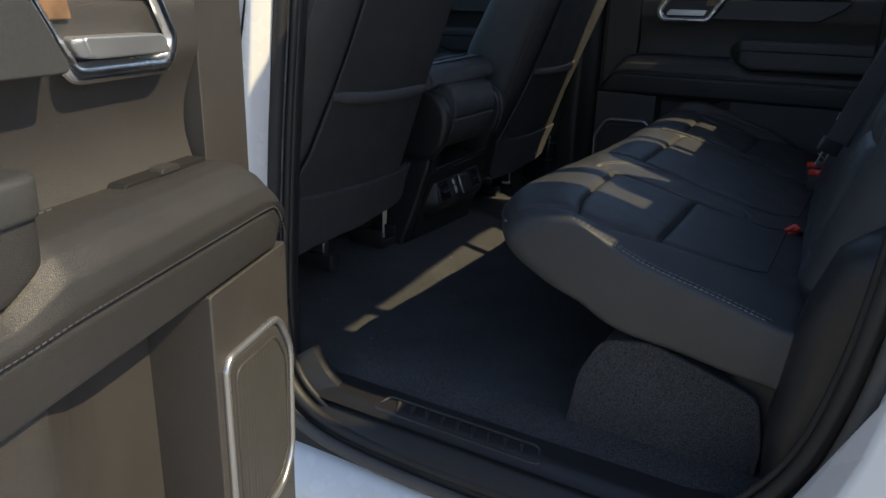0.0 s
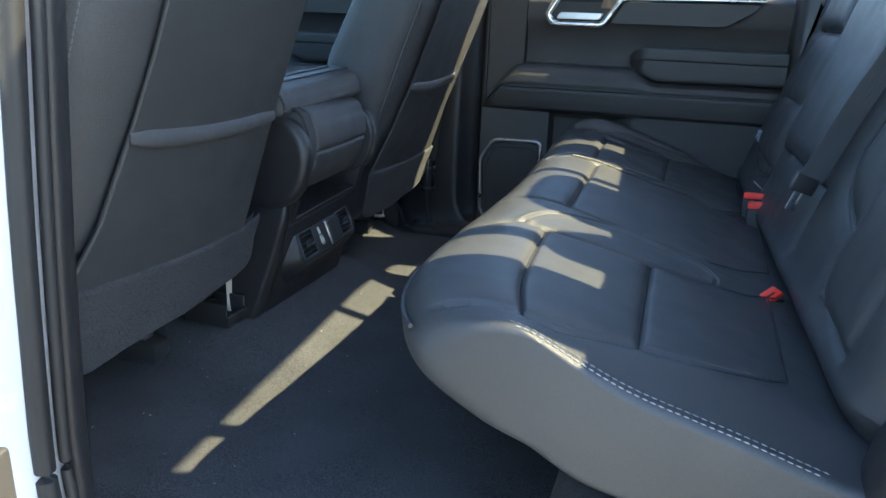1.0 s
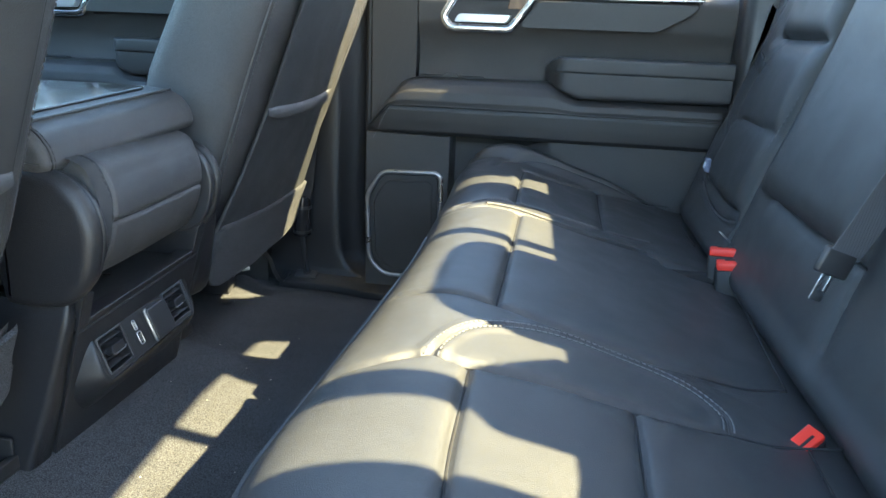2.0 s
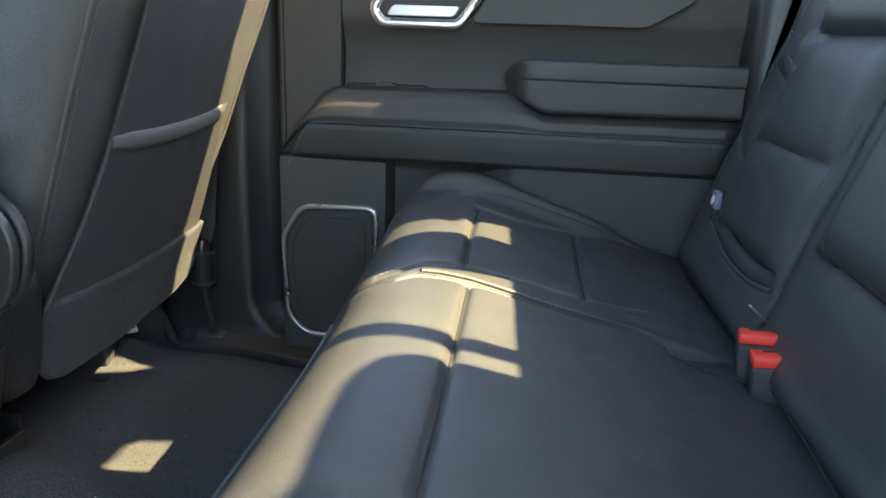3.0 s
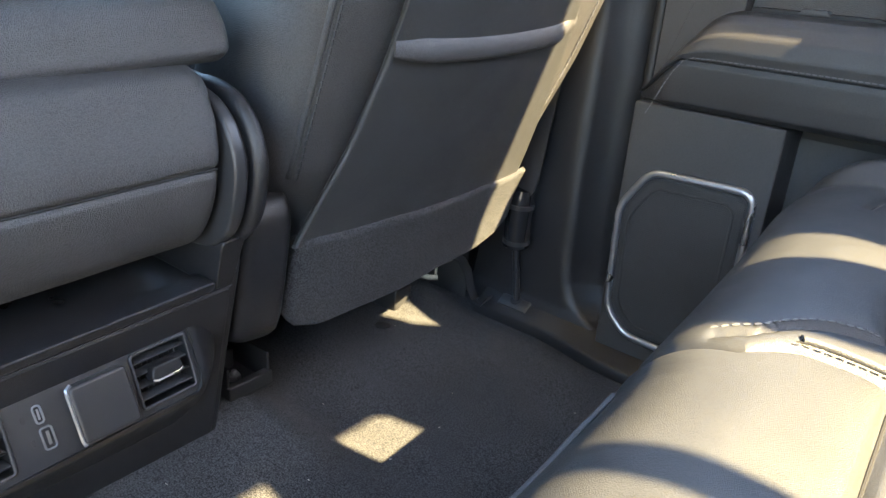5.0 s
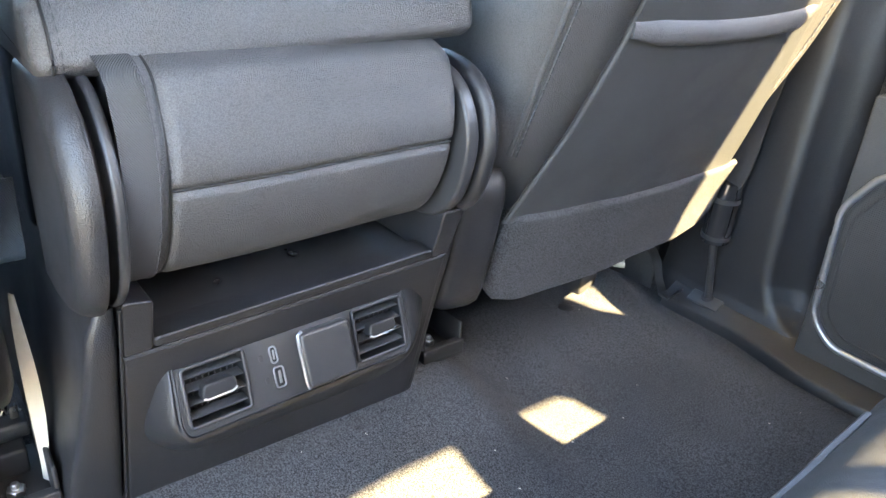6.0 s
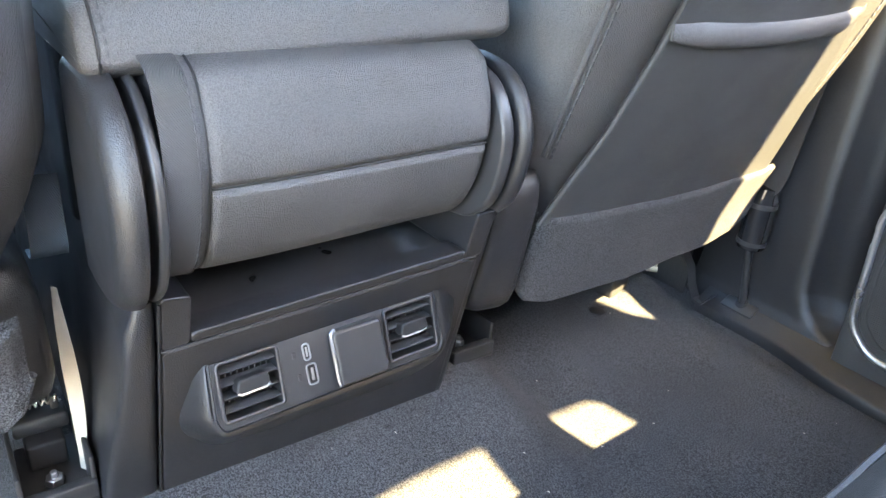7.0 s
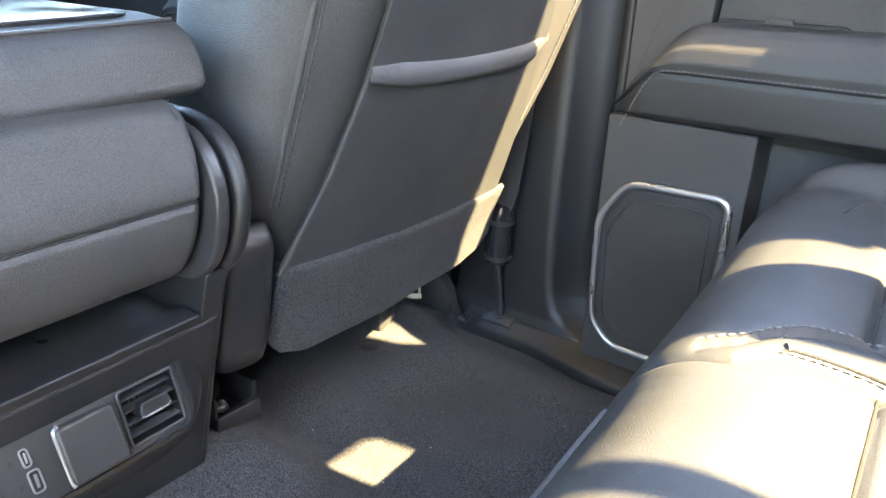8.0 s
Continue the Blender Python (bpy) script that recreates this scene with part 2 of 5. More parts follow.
def stitches(line, length=0.0055, pitch=0.0085, r=0.0007, up=(0, 0, 1)):
    """A row of single stitches along a line, as one mesh."""
    P = [Vector(p) for p in line]
    verts, faces = [], []
    up = Vector(up)
    run, nxt = 0.0, 0.0
    for a, b in zip(P, P[1:]):
        seg = (b - a).length
        if seg < 1e-9:
            continue
        d = (b - a) / seg
        s = d.cross(up)
        s = s.normalized() if s.length > 1e-4 else d.orthogonal().normalized()
        u = s.cross(d)
        while nxt < run + seg:
            c = a + d * (nxt - run)
            k = len(verts)
            e = d * length / 2
            for q, f in ((-e, 0.35), (e * 0, 1.0), (e, 0.35)):
                for ss, uu in ((-1, -1), (1, -1), (0.6, 0.9), (-0.6, 0.9)):
                    verts.append(c + q + s * ss * r + u * uu * r * f)
            for o in (0, 4):
                for i in range(4):
                    faces.append((k + o + i, k + o + (i + 1) % 4, k + o + 4 + (i + 1) % 4, k + o + 4 + i))
            faces.append((k, k + 3, k + 2, k + 1))
            faces.append((k + 8, k + 9, k + 10, k + 11))
            nxt += pitch
        run += seg
    bm = bmesh.new()
    me = bpy.data.meshes.new("tmp")
    me.from_pydata([tuple(v) for v in verts], [], faces)
    bm.from_mesh(me)
    bpy.data.meshes.remove(me)
    return bm


def lerp(x, xs, ys):
    if x <= xs[0]:
        return ys[0]
    for a, b, c, d in zip(xs, xs[1:], ys, ys[1:]):
        if x <= b:
            t = (x - a) / (b - a)
            return c + (d - c) * t
    return ys[-1]


def ease(x, a, b):
    t = min(max((x - a) / (b - a), 0), 1)
    return t * t * (3 - 2 * t)


def groove(d, w):
    return math.exp(-(d / w) ** 2)


# ---- cab shell, ground ----
def floor_z(x, y):
    hump = 0.064 * (1 - ease(abs(y + 0.03), 0.25, 0.36)) * (1 - ease(x, 0.22, 0.52))
    edge = -0.045 * ease(-y, 0.74, 0.86)
    far = -0.01 * ease(y, 0.70, 0.74)
    duct = 0.034 * math.exp(-((x - 0.135) / 0.045) ** 2 - ((y - 0.705) / 0.05) ** 2)
    return hump + edge + far + duct + 0.0025 * noise.noise(Vector((x * 6, y * 6, 0)))


structure("ground", patch(lambda u, v: (-60 + 120 * u, -60 + 120 * v, -0.66 + 0.0 * u), 24, 24), CONCRETE, "sunlit grey concrete ground beside the truck", "ground")
structure("floor", patch(lambda u, v: (-1.1 + 2.75 * u, -0.85 + 1.67 * v, floor_z(-1.1 + 2.75 * u, -0.85 + 1.67 * v)), 160, 120), CARPET, "charcoal carpeted cab floor with specks of dust", "carpet floor")
structure("underbody", box(-1.15, 1.75, -0.88, 0.88, -0.30, -0.075, 0.01), RUBBER, "black underbody of the cab", "underbody")

ROOF, BELT = 1.37, 0.86
structure("ceiling", box(-0.55, 1.64, -0.70, 0.70, ROOF, ROOF + 0.08, 0.02), LINER, "grey headliner under the white roof", "ceiling")
structure("roof", box(-0.57, 1.70, -0.74, 0.74, ROOF + 0.084, ROOF + 0.12, 0.015), PAINT, "white painted roof of the truck cab", "roof")
SKEW = Matrix(((1, -0.045, 0, 0), (0, 1, 0, 0), (0, 0, 1, 0), (0, 0, 0, 1)))
def back_glass(points):
    """A piece of the rear wall, given by its outline (y, z)."""
    return loft([[(x, y, z) for y, z in points] for x in (1.606, 1.624)])


structure("wall_rear", join(back_glass(((-0.90, -0.08), (0.90, -0.08), (0.90, 1.058), (-0.90, 0.980))),
                            back_glass(((-0.90, 1.279), (0.90, 1.384), (0.90, ROOF + 0.1), (-0.90, ROOF + 0.1))),
                            back_glass(((0.190, 1.0), (0.221, 1.0), (0.214, 1.37), (0.186, 1.37))), back_glass(((-0.325, 1.0), (-0.281, 1.0), (-0.283, 1.33), (-0.326, 1.33))),
                            # Unseen low blocker, added for the shadow notch in the bench's sun patch
                            back_glass(((-0.18, 1.025), (-0.228, 1.097), (-0.245, 1.134), (-0.330, 1.126), (-0.352, 1.100), (-0.352, 1.01))),
                            back_glass(((0.595, 1.39), (0.664, 1.286), (0.803, 1.077), (0.84, 1.02), (0.90, 1.02), (0.90, 1.39))),
                            back_glass(((-0.90, 0.99), (-0.69, 0.99), (-0.69, 1.30), (-0.90, 1.30)))),
          PLASTIC_SATIN, "black rear cab wall with a three-pane window opening and an added sun blocker", "wall", SKEW)
structure("wall_front", box(-1.20, -1.10, -0.86, 0.86, -0.08, 0.78, 0.02), PLASTIC, "black dashboard wall at the front of the cab", "wall")


def pillar(name, x0, x1, side, label, z0=BELT, y0=0.86, y1=0.71, dx=0.0):
    rings = []
    for k in range(7):
        t = k / 6
        z, y = z0 + (ROOF - z0) * t, y0 + (y1 - y0) * t
        o = dx * t
        rings.append([(p.x, p.y, z) for p in rounded([(x0 + o, side * (y - 0.05), 0), (x1 + o, side * (y - 0.05), 0), (x1 + o, side * (y + 0.03), 0), (x0 + o, side * (y + 0.03), 0)], 0.015, 3)])
    return structure(name, loft(rings), PLASTIC_SATIN, label, "pillar")


for s, nm in ((1, "right"), (-1, "left")):
    pillar("pillar_b_" + nm, 0.28, 0.42, s, "dark upper B-pillar trim of the cab")
    pillar("pillar_c_" + nm, 1.50, 1.70, s, "dark upper C-pillar trim of the cab")
    pillar("pillar_a_" + nm, -1.15, -1.07, s, "dark windscreen pillar of the cab", dx=0.6)
    # Unseen outer edge flares rearwards only to shape the sun strip on the seat
    structure("roof_rail_" + nm, loft([[(x, s * y, z) for y, z in ((0.67, ROOF + 0.09), (0.67, ROOF - 0.035), (0.69, ROOF - 0.05), (o - 0.01, ROOF - 0.05), (o, ROOF - 0.035), (o - 0.03, ROOF + 0.09))] for x, o in ((-0.55, 0.75), (0.6, 0.72), (1.08, 0.724), (1.12, 0.73), (1.18, 0.758), (1.285, 0.823), (1.36, 0.852), (1.5, 0.89), (1.74, 0.92))]), PAINT, "white painted roof rail above the side windows, flared to shape the sun", "roof rail")

# Unseen plate, added to keep sun off the floor by the passenger seat
structure("sun_blocker_right", loft([[(1.06, y, 0.86), (1.36, y, 1.27), (1.40, y, 1.325), (1.60, y, 1.325), (1.60, y, 0.86)] for y in (0.825, 0.84)]), PLASTIC_SATIN, "unseen dark slanted plate by the right door window, added to block sun", "window frame")
structure("windscreen", loft([[(x, y, z) for x, z in ((-1.12, 0.78), (-0.56, 1.40), (-0.556, 1.395), (-1.116, 0.775))] for y in (-0.74, -0.35, 0.35, 0.74)]), GLASS, "tinted laminated windscreen at the front of the cab", "windscreen")
for s, nm in ((1, "right"), (-1, "left")):
    structure("window_front_" + nm, loft([[(x, s * 0.905, 0.79), (x, s * 0.76, ROOF), (x, s * 0.756, ROOF), (x, s * 0.901, 0.79)] for x in (-1.08, -0.5, 0.0, 0.30)]), GLASS, "closed tinted front door window", "window")

# right side outer skin, left front door skin and left body behind the doorway
structure("body_side_right", box(-1.15, 1.76, 0.93, 0.99, -0.32, BELT, 0.02), PAINT, "white painted body side of the truck", "body panel")


def quarter_x(z):
    return lerp(z, (-0.36, -0.1, 0.0, 0.115, 0.212, 0.288, 0.358, 0.86), (1.16, 1.27, 1.335, 1.392, 1.416, 1.43, 1.436, 1.465))


QUARTER = [(-0.36, -0.90), (-0.30, -0.95), (-0.20, -0.975), (-0.10, -0.985), (0.0, -0.985), (0.10, -0.98), (0.2, -0.975), (0.3, -0.972), (0.45, -0.97), (0.65, -0.965), (0.86, -0.95), (0.86, -0.90), (0.45, -0.93), (0.2, -0.93), (0.0, -0.93), (-0.2, -0.92), (-0.36, -0.86)]
structure("body_rear_left", loft([[(quarter_x(z) + o + (3.2 - quarter_x(z)) * f, y - g, z) for z, y in QUARTER] for f, o, g in ((0, 0.0, -0.008), (0, 0.004, -0.002), (0, 0.012, 0.0), (0.1, 0, 0.004), (0.4, 0, 0.01), (1, 0, 0.0))]), PAINT, "white painted body behind the rear doorway", "body panel")
for sd, nm in ((-1, "left"), (1, "right")):
    structure("cowl_side_" + nm, box(-1.16, -0.655, min(sd * 0.80, sd * 0.95), max(sd * 0.80, sd * 0.95), -0.08, 0.80, 0.01), PLASTIC, "black cowl side trim ahead of the front door", "cowl trim")


def rocker_ring(x):
    return [(x, -0.865, -0.125), (x, -0.925, -0.135), (x, -0.955, -0.155), (x, -0.985, -0.21), (x, -1.0, -0.28), (x, -0.97, -0.35), (x, -0.86, -0.35), (x, -0.86, -0.16)]


structure("sill_skirt", loft([[(x, -0.86, -0.05), (x, -0.890, -0.058), (x, -0.912, -0.085), (x, -0.925, -0.132), (x, -0.918, -0.150), (x, -0.85, -0.150)] for x in [-1.1 + 2.55 * k / 16 for k in range(17)]]), RUBBER, "black skirt between the sill plate and the painted rocker", "sill skirt")
structure("rocker", loft([rocker_ring(-1.1 + 2.6 * k / 20) for k in range(21)]), PAINT, "white painted rocker panel below the doorway", "rocker panel")

# B-pillar of the near doorway: painted outside, plastic inside, with rubber seals round the opening
def jamb_x(z):
    return lerp(z, (-0.1, 0.0, 0.2, 0.46, 0.73, 0.9), (0.40, 0.388, 0.388, 0.408, 0.438, 0.455))


def jamb_ring(z):
    xr = jamb_x(z)
    xf = lerp(z, (-0.1, 0.1, 0.2, 0.46, 0.73, 0.9), (0.10, 0.20, 0.245, 0.345, 0.412, 0.43))
    return [(p.x, p.y, z) for p in rounded([(xf, -0.946, 0), (xr - 0.002, -0.962, 0), (xr + 0.006, -0.93, 0), (xr + 0.008, -0.86, 0), (xf, -0.86, 0)], 0.010, 3)]


def front_edge(z):
    return lerp(z, (-0.3, -0.1, 0.1, 0.2, 0.46, 0.73, 0.9), (0.05, 0.10, 0.20, 0.245, 0.345, 0.412, 0.43))


structure("front_door_edge", loft([[(-0.60, -0.945, z), (-0.60, -1.0, z), (front_edge(z) - 0.02, -1.0, z), (front_edge(z) - 0.008, -0.992, z), (front_edge(z) - 0.003, -0.97, z), (front_edge(z) - 0.003, -0.945, z)] for z in [-0.28 + 0.11 * k for k in range(11)]]), PAINT, "white rear edge of the closed front door", "car door")
structure("door_jamb", loft([jamb_ring(-0.1 + k * 0.1) for k in range(11)]), PAINT, "white painted door jamb of the B-pillar in shade", "door jamb")
structure("pillar_trim_left", loft([[(p.x, p.y, z) for p in rounded([(0.22, -0.872, 0), (jamb_x(z) + 0.028, -0.872, 0), (jamb_x(z) + 0.02, -0.835, 0), (0.24, -0.80, 0)], 0.015, 3)] for z in [-0.06 + 0.12 * k for k in range(9)]]), PLASTIC, "black lower B-pillar trim", "pillar trim")
SEAL = smoothline([(0.468, -0.905, 0.88), (0.452, -0.905, 0.73), (0.421, -0.905, 0.46), (0.402, -0.905, 0.2), (0.404, -0.905, 0.09), (0.425, -0.905, 0.0), (0.475, -0.905, -0.055), (0.56, -0.905, -0.085), (0.70, -0.905, -0.095), (0.9, -0.905, -0.095), (1.05, -0.905, -0.09), (1.17, -0.905, -0.065),
                   (1.27, -0.905, 0.0), (1.345, -0.905, 0.11), (1.385, -0.905, 0.25), (1.408, -0.905, 0.45), (1.43, -0.905, 0.86)], 8)
structure("door_seal", tube(SEAL, 0.013, 10), RUBBER, "black rubber seal round the doorway", "door seal")


def shifted(line, out, dy):
    c = Vector((0.9, 0, 0.45))
    return [p + Vector(((p.x - c.x), 0, (p.z - c.z) * 0.8)).normalized() * out + Vector((0, dy, 0)) for p in line]


structure("door_seal_outer", tube(shifted(SEAL, 0.024, -0.024), 0.012, 10), RUBBER_SUNLIT, "second black rubber seal outside the first, lightened as if sunlit", "door seal")
structure("door_seal_inner", tube(shifted(SEAL, -0.012, 0.022), 0.0075, 8), RUBBER, "thin black rubber lip inside the door seal", "door seal")
structure("kick_trim", loft([[tuple(p + Vector((0, 0.018, 0.0))), tuple(q), tuple(q + Vector((0, 0.02, 0.0))), tuple(p + Vector((0, 0.04, -0.01)))] for p, q in list(zip(SEAL, shifted(SEAL, -0.045, 0.052))) if p.z < 0.03 and p.x < 0.75]), PLASTIC, "grey plastic kick trim inside the doorway seal", "kick trim", smooth=50)

# sill plate with its ribs
sill = thing("sill_plate", (0.75, -0.87, -0.05), "black plastic sill plate with a ribbed step pad", "sill plate", kind="structure")
part("plate", patch(lambda u, v: (0.40 + 0.86 * u, -0.81 - 0.075 * v, floor_z(0.5, -0.82 - 0.02 * v) + 0.010 - 0.012 * ease(v, 0.6, 1) + 0.01 * ease(abs(u - 0.5), 0.42, 0.5)), 40, 10), PLASTIC, sill)
part("pad_rim", tube(rounded([(0.63, -0.832, -0.024), (0.95, -0.832, -0.024), (0.965, -0.868, -0.036), (0.615, -0.868, -0.036)], 0.012), 0.003, 6, True), PLASTIC_SATIN, sill)
for k in range(9):
    part("rib", tube([(0.655 + 0.033 * k, -0.838, -0.027), (0.665 + 0.033 * k, -0.862, -0.035)], 0.0045, 8), PLASTIC_SATIN, sill)


# ---- doors ----
FAR = Matrix(((1, 0, 0, 0.455), (0, 1, 0, 0.775), (0, 0, 1, 0), (0, 0, 0, 1)))
TH = radians(-71.16)
NEAR = Matrix(((math.cos(TH), math.sin(TH), 0, 0.652), (math.sin(TH), -math.cos(TH), 0, -1.137), (0, 0, 1, -0.046), (0, 0, 0, 1)))
FRONT = Matrix(((1, 0, 0, -0.70), (0, 1, 0, 0.775), (0, 0, 1, 0), (0, 0, 0, 1)))
FRONT_LEFT = Matrix(((1, 0, 0, -0.66), (0, -1, 0, -0.790), (0, 0, 1, 0), (0, 0, 0, 1)))
LEN = 0.875


def belt_top(u):
    rise = lerp(u, (0, 0.02, 0.085, 0.105, 0.12, 0.46, 0.52, LEN), (0.445, 0.47, 0.555, 0.566, 0.568, 0.572, 0.541, 0.546))
    return rise


def door(name, m, label, near):
    base = m @ Vector((LEN / 2, 0.1, -0.05))
    d = thing(name, base, label, "car door", kind="structure")
    uwz = lambda u, z, w: (u, w, z)
    # outer skin and core
    part("outer_skin", box(-0.02, LEN + 0.03, 0.13, 0.175, -0.28, 0.82, 0.02), PAINT, d, "white painted outer skin", m)
    part("core", box(0.004, LEN + 0.012, 0.092, 0.135, -0.10, 0.80, 0.012), PLASTIC_DARK, d, m=m)
    # speaker panel and its return
    out = rounded([(0, -0.04, 0), (0.218, -0.04, 0), (0.218, 0.428, 0), (0, 0.43, 0)], 0.006, 3)
    part("speaker_panel", slab([(p.x, p.y) for p in out], uwz, 0.0, 0.10, 0.003), TRIM, d, m=m)
    # recess beside it and the map pocket front
    part("pocket_wall", patch(lambda a, b: (0.21 + 0.66 * a, lerp(a, (0, 0.19, 0.28, 0.40, 0.55, 1), (0.088, 0.082, 0.06, 0.014, 0.012, 0.012)), -0.04 + (0.445 + 0.03 * ease(a, 0.25, 0.42)) * b), 40, 4), TRIM, d, m=m)
    # belt with its stitched seam
    def belt(u, t):
        top = belt_top(u)
        crease = min(0.499, 0.43 + (top - 0.43) * 0.72)
        low = ((0.0, 0.05), (0.0, 0.006), (0.12, -0.005), (0.5, -0.010), (0.9, -0.0135), (1.0, -0.0115))
        high = ((0.0, -0.0115), (0.05, -0.019), (0.25, -0.022), (0.55, -0.017), (0.80, -0.003), (0.94, 0.012), (1.0, 0.03), (1.0, 0.075))
        prof, a, z0, z1 = (low, t * 2, 0.43, crease) if t < 0.5 else (high, t * 2 - 1, crease, top)
        ks = [i / (len(prof) - 1) for i in range(len(prof))]
        fz, w = lerp(a, ks, [p[0] for p in prof]), lerp(a, ks, [p[1] for p in prof])
        end = 0.03 * (1 - ease(u, 0, 0.05)) + 0.012 * ease(u, LEN - 0.03, LEN)
        return (u, w + end, z0 + (z1 - z0) * fz)
    part("belt", patch(lambda a, b: belt(LEN * a, b), 70, 70), TRIM_SOFT, d, m=m)
    line = [(u, belt(u, 0.585)[1] - 0.0010, belt(u, 0.585)[2] - 0.045 * (1 - ease(u, 0.015, 0.080))) for u in [0.02 + (LEN - 0.03) * k / 70 for k in range(71)]]
    part("stitching", stitches(line, 0.0055, 0.0075, 0.0007, up=(0, 1, 0)), THREAD_DARK if near else THREAD, d, m=m)
    # upper insert, front trim strip
    part("upper_insert", patch(lambda a, b: (0.119 + (LEN - 0.119) * a, 0.048 + 0.026 * math.sin(math.pi * min(b / 0.62, 1.0)) - 0.006 * ease(a, 0.9, 1) + 0.05 * ease(b, 0.80, 1), 0.53 + 0.275 * b), 30, 24), TRIM, d, m=m)
    out = rounded([(0.0, 0.44, 0), (0.115, 0.55, 0), (0.117, 0.815, 0), (0.0, 0.815, 0)], 0.008, 3)
    part("front_trim", slab([(p.x, p.y) for p in out], uwz, 0.050, 0.10, 0.006), TRIM, d, m=m)
    # lock tab on the ledge
    part("ledge_tab", slab([(p.x, p.y) for p in rounded([(0.125, 0.562, 0), (0.30, 0.562, 0), (0.285, 0.574, 0), (0.125, 0.574, 0)], 0.004, 3)], uwz, 0.045, 0.07, 0.003), PLASTIC_DARK, d, m=m)
    part("ledge_button", slab([(p.x, p.y) for p in rounded([(0.185, 0.571, 0), (0.225, 0.571, 0), (0.22, 0.578, 0), (0.19, 0.578, 0)], 0.002, 3)], uwz, 0.043, 0.06, 0.002), PLASTIC_SATIN, d, m=m)
    # armrest: lower body and soft top
    def arm(u, t, lo, hi, bulge):
        a = 2 * math.pi * t
        front = 1 - (1 - ease(u, 0.435, 0.50)) ** 2
        zl = lo(u)
        zh = hi(u)
        c, h = (zl + zh) / 2, (zh - zl) / 2
        return (u, 0.055 - (bulge * front + 0.004) * (0.5 + 0.5 * math.copysign(abs(math.cos(a)) ** 0.3, math.cos(a))), c + h * math.copysign(abs(math.sin(a)) ** 0.3, math.sin(a)))
    us = [0.437 + (LEN - 0.447) * (k / 40) ** 1.3 for k in range(41)]
    lo1 = lambda u: lerp(u, (0.437, 0.455, 0.52, LEN), (0.585, 0.566, 0.537, 0.540))
    hi1 = lambda u: lerp(u, (0.437, 0.455, LEN), (0.60, 0.608, 0.606))
    lo2 = lambda u: lerp(u, (0.437, 0.46, LEN), (0.598, 0.597, 0.596))
    hi2 = lambda u: lerp(u, (0.437, 0.452, 0.475, LEN), (0.606, 0.622, 0.633, 0.634))
    part("armrest_base", loft([[arm(u, k / 40, lo1, hi1, 0.066) for k in range(40)] for u in us]), TRIM_SOFT, d, m=m)
    part("armrest_pad", loft([[arm(u, k / 40, lo2, hi2, 0.072) for k in range(40)] for u in us]), LEATHER_SOFT, d, "padded dark leather armrest", m)
    part("armrest_stitching", stitches([(u, 0.055 - 0.074, 0.6025) for u in us[6:]], up=(0, 1, 0)), THREAD_DARK, d, m=m)
    # speaker ring and grille
    ring = [(0.004, 0.265), (0.045, 0.330), (0.186, 0.334), (0.199, 0.322), (0.199, 0.085), (0.165, 0.050), (0.050, 0.052), (0.012, 0.090)]
    rr = rounded([(a, b, 0) for a, b in ring], 0.022, 5)
    part("speaker_ring", tube([(p.x, -0.002, p.y) for p in rr], 0.0058, 8, True, up=(0, 1, 0)), SILVER, d, "satin silver speaker surround", m)
    inn = [(p.x * 0.94 + 0.006, p.y * 0.955 + 0.009) for p in rr]
    part("speaker_grille", slab(inn, uwz, -0.003, 0.02, 0.006), GRILLE, d, "dark perforated speaker grille", m)
    inner = [((p[0] - 0.102) * 0.84 + 0.100, (p[1] - 0.192) * 0.88 + 0.190) for p in inn]
    part("grille_relief", tube([(a, -0.0035, b) for a, b in inner], 0.0022, 6, True, up=(0, 1, 0)), GRILLE, d, m=m)
    # handle: dark trim, chrome bezel, chrome line, lever, wood
    hb = rounded([(0.180, 0.715, 0), (0.198, 0.690, 0), (0.347, 0.690, 0), (0.392, 0.752, 0), (0.392, 0.80, 0), (0.232, 0.80, 0)], 0.012, 4)
    part("handle_cup", slab([(p.x, p.y) for p in hb], uwz, 0.050, 0.075, 0.004), PLASTIC_DARK, d, m=m)
    part("handle_bezel", tube([(p.x, 0.044, p.y) for p in hb], 0.0105, 10, True, flat=0.7, up=(0, 1, 0)), CHROME, d, "polished chrome bezel round the door handle", m)
    lever = rounded([(0.210, 0.703, 0), (0.338, 0.703, 0), (0.350, 0.723, 0), (0.222, 0.723, 0)], 0.008, 5)
    part("door_handle", slab([(p.x, p.y) for p in lever], uwz, 0.026, 0.055, 0.006, 4), SATIN, d, "satin chrome pull lever", m)
    tr = rounded([(0.37, 0.694, 0), (0.69, 0.694, 0), (0.765, 0.738, 0), (0.778, 0.757, 0), (0.412, 0.757, 0)], 0.016, 5)
    part("trim_bar", slab([(p.x, p.y) for p in tr], uwz, 0.022, 0.075, 0.012, 5), LEATHER_SOFT, d, m=m)
    part("chrome_line", tube([(0.372, 0.040, 0.724), (0.400, 0.036, 0.760), (0.415, 0.035, 0.764), (0.60, 0.035, 0.766), (0.788, 0.038, 0.767)], 0.0042, 8, up=(0, 1, 0)), CHROME, d, "thin chrome line", m)
    wd = rounded([(0.40, 0.770, 0), (0.79, 0.772, 0), (0.80, 0.83, 0), (0.42, 0.83, 0)], 0.006, 3)
    part("wood_inlay", slab([(p.x, p.y) for p in wd], uwz, 0.042, 0.075, 0.004), WOOD, d, "brown open-pore wood inlay", m)
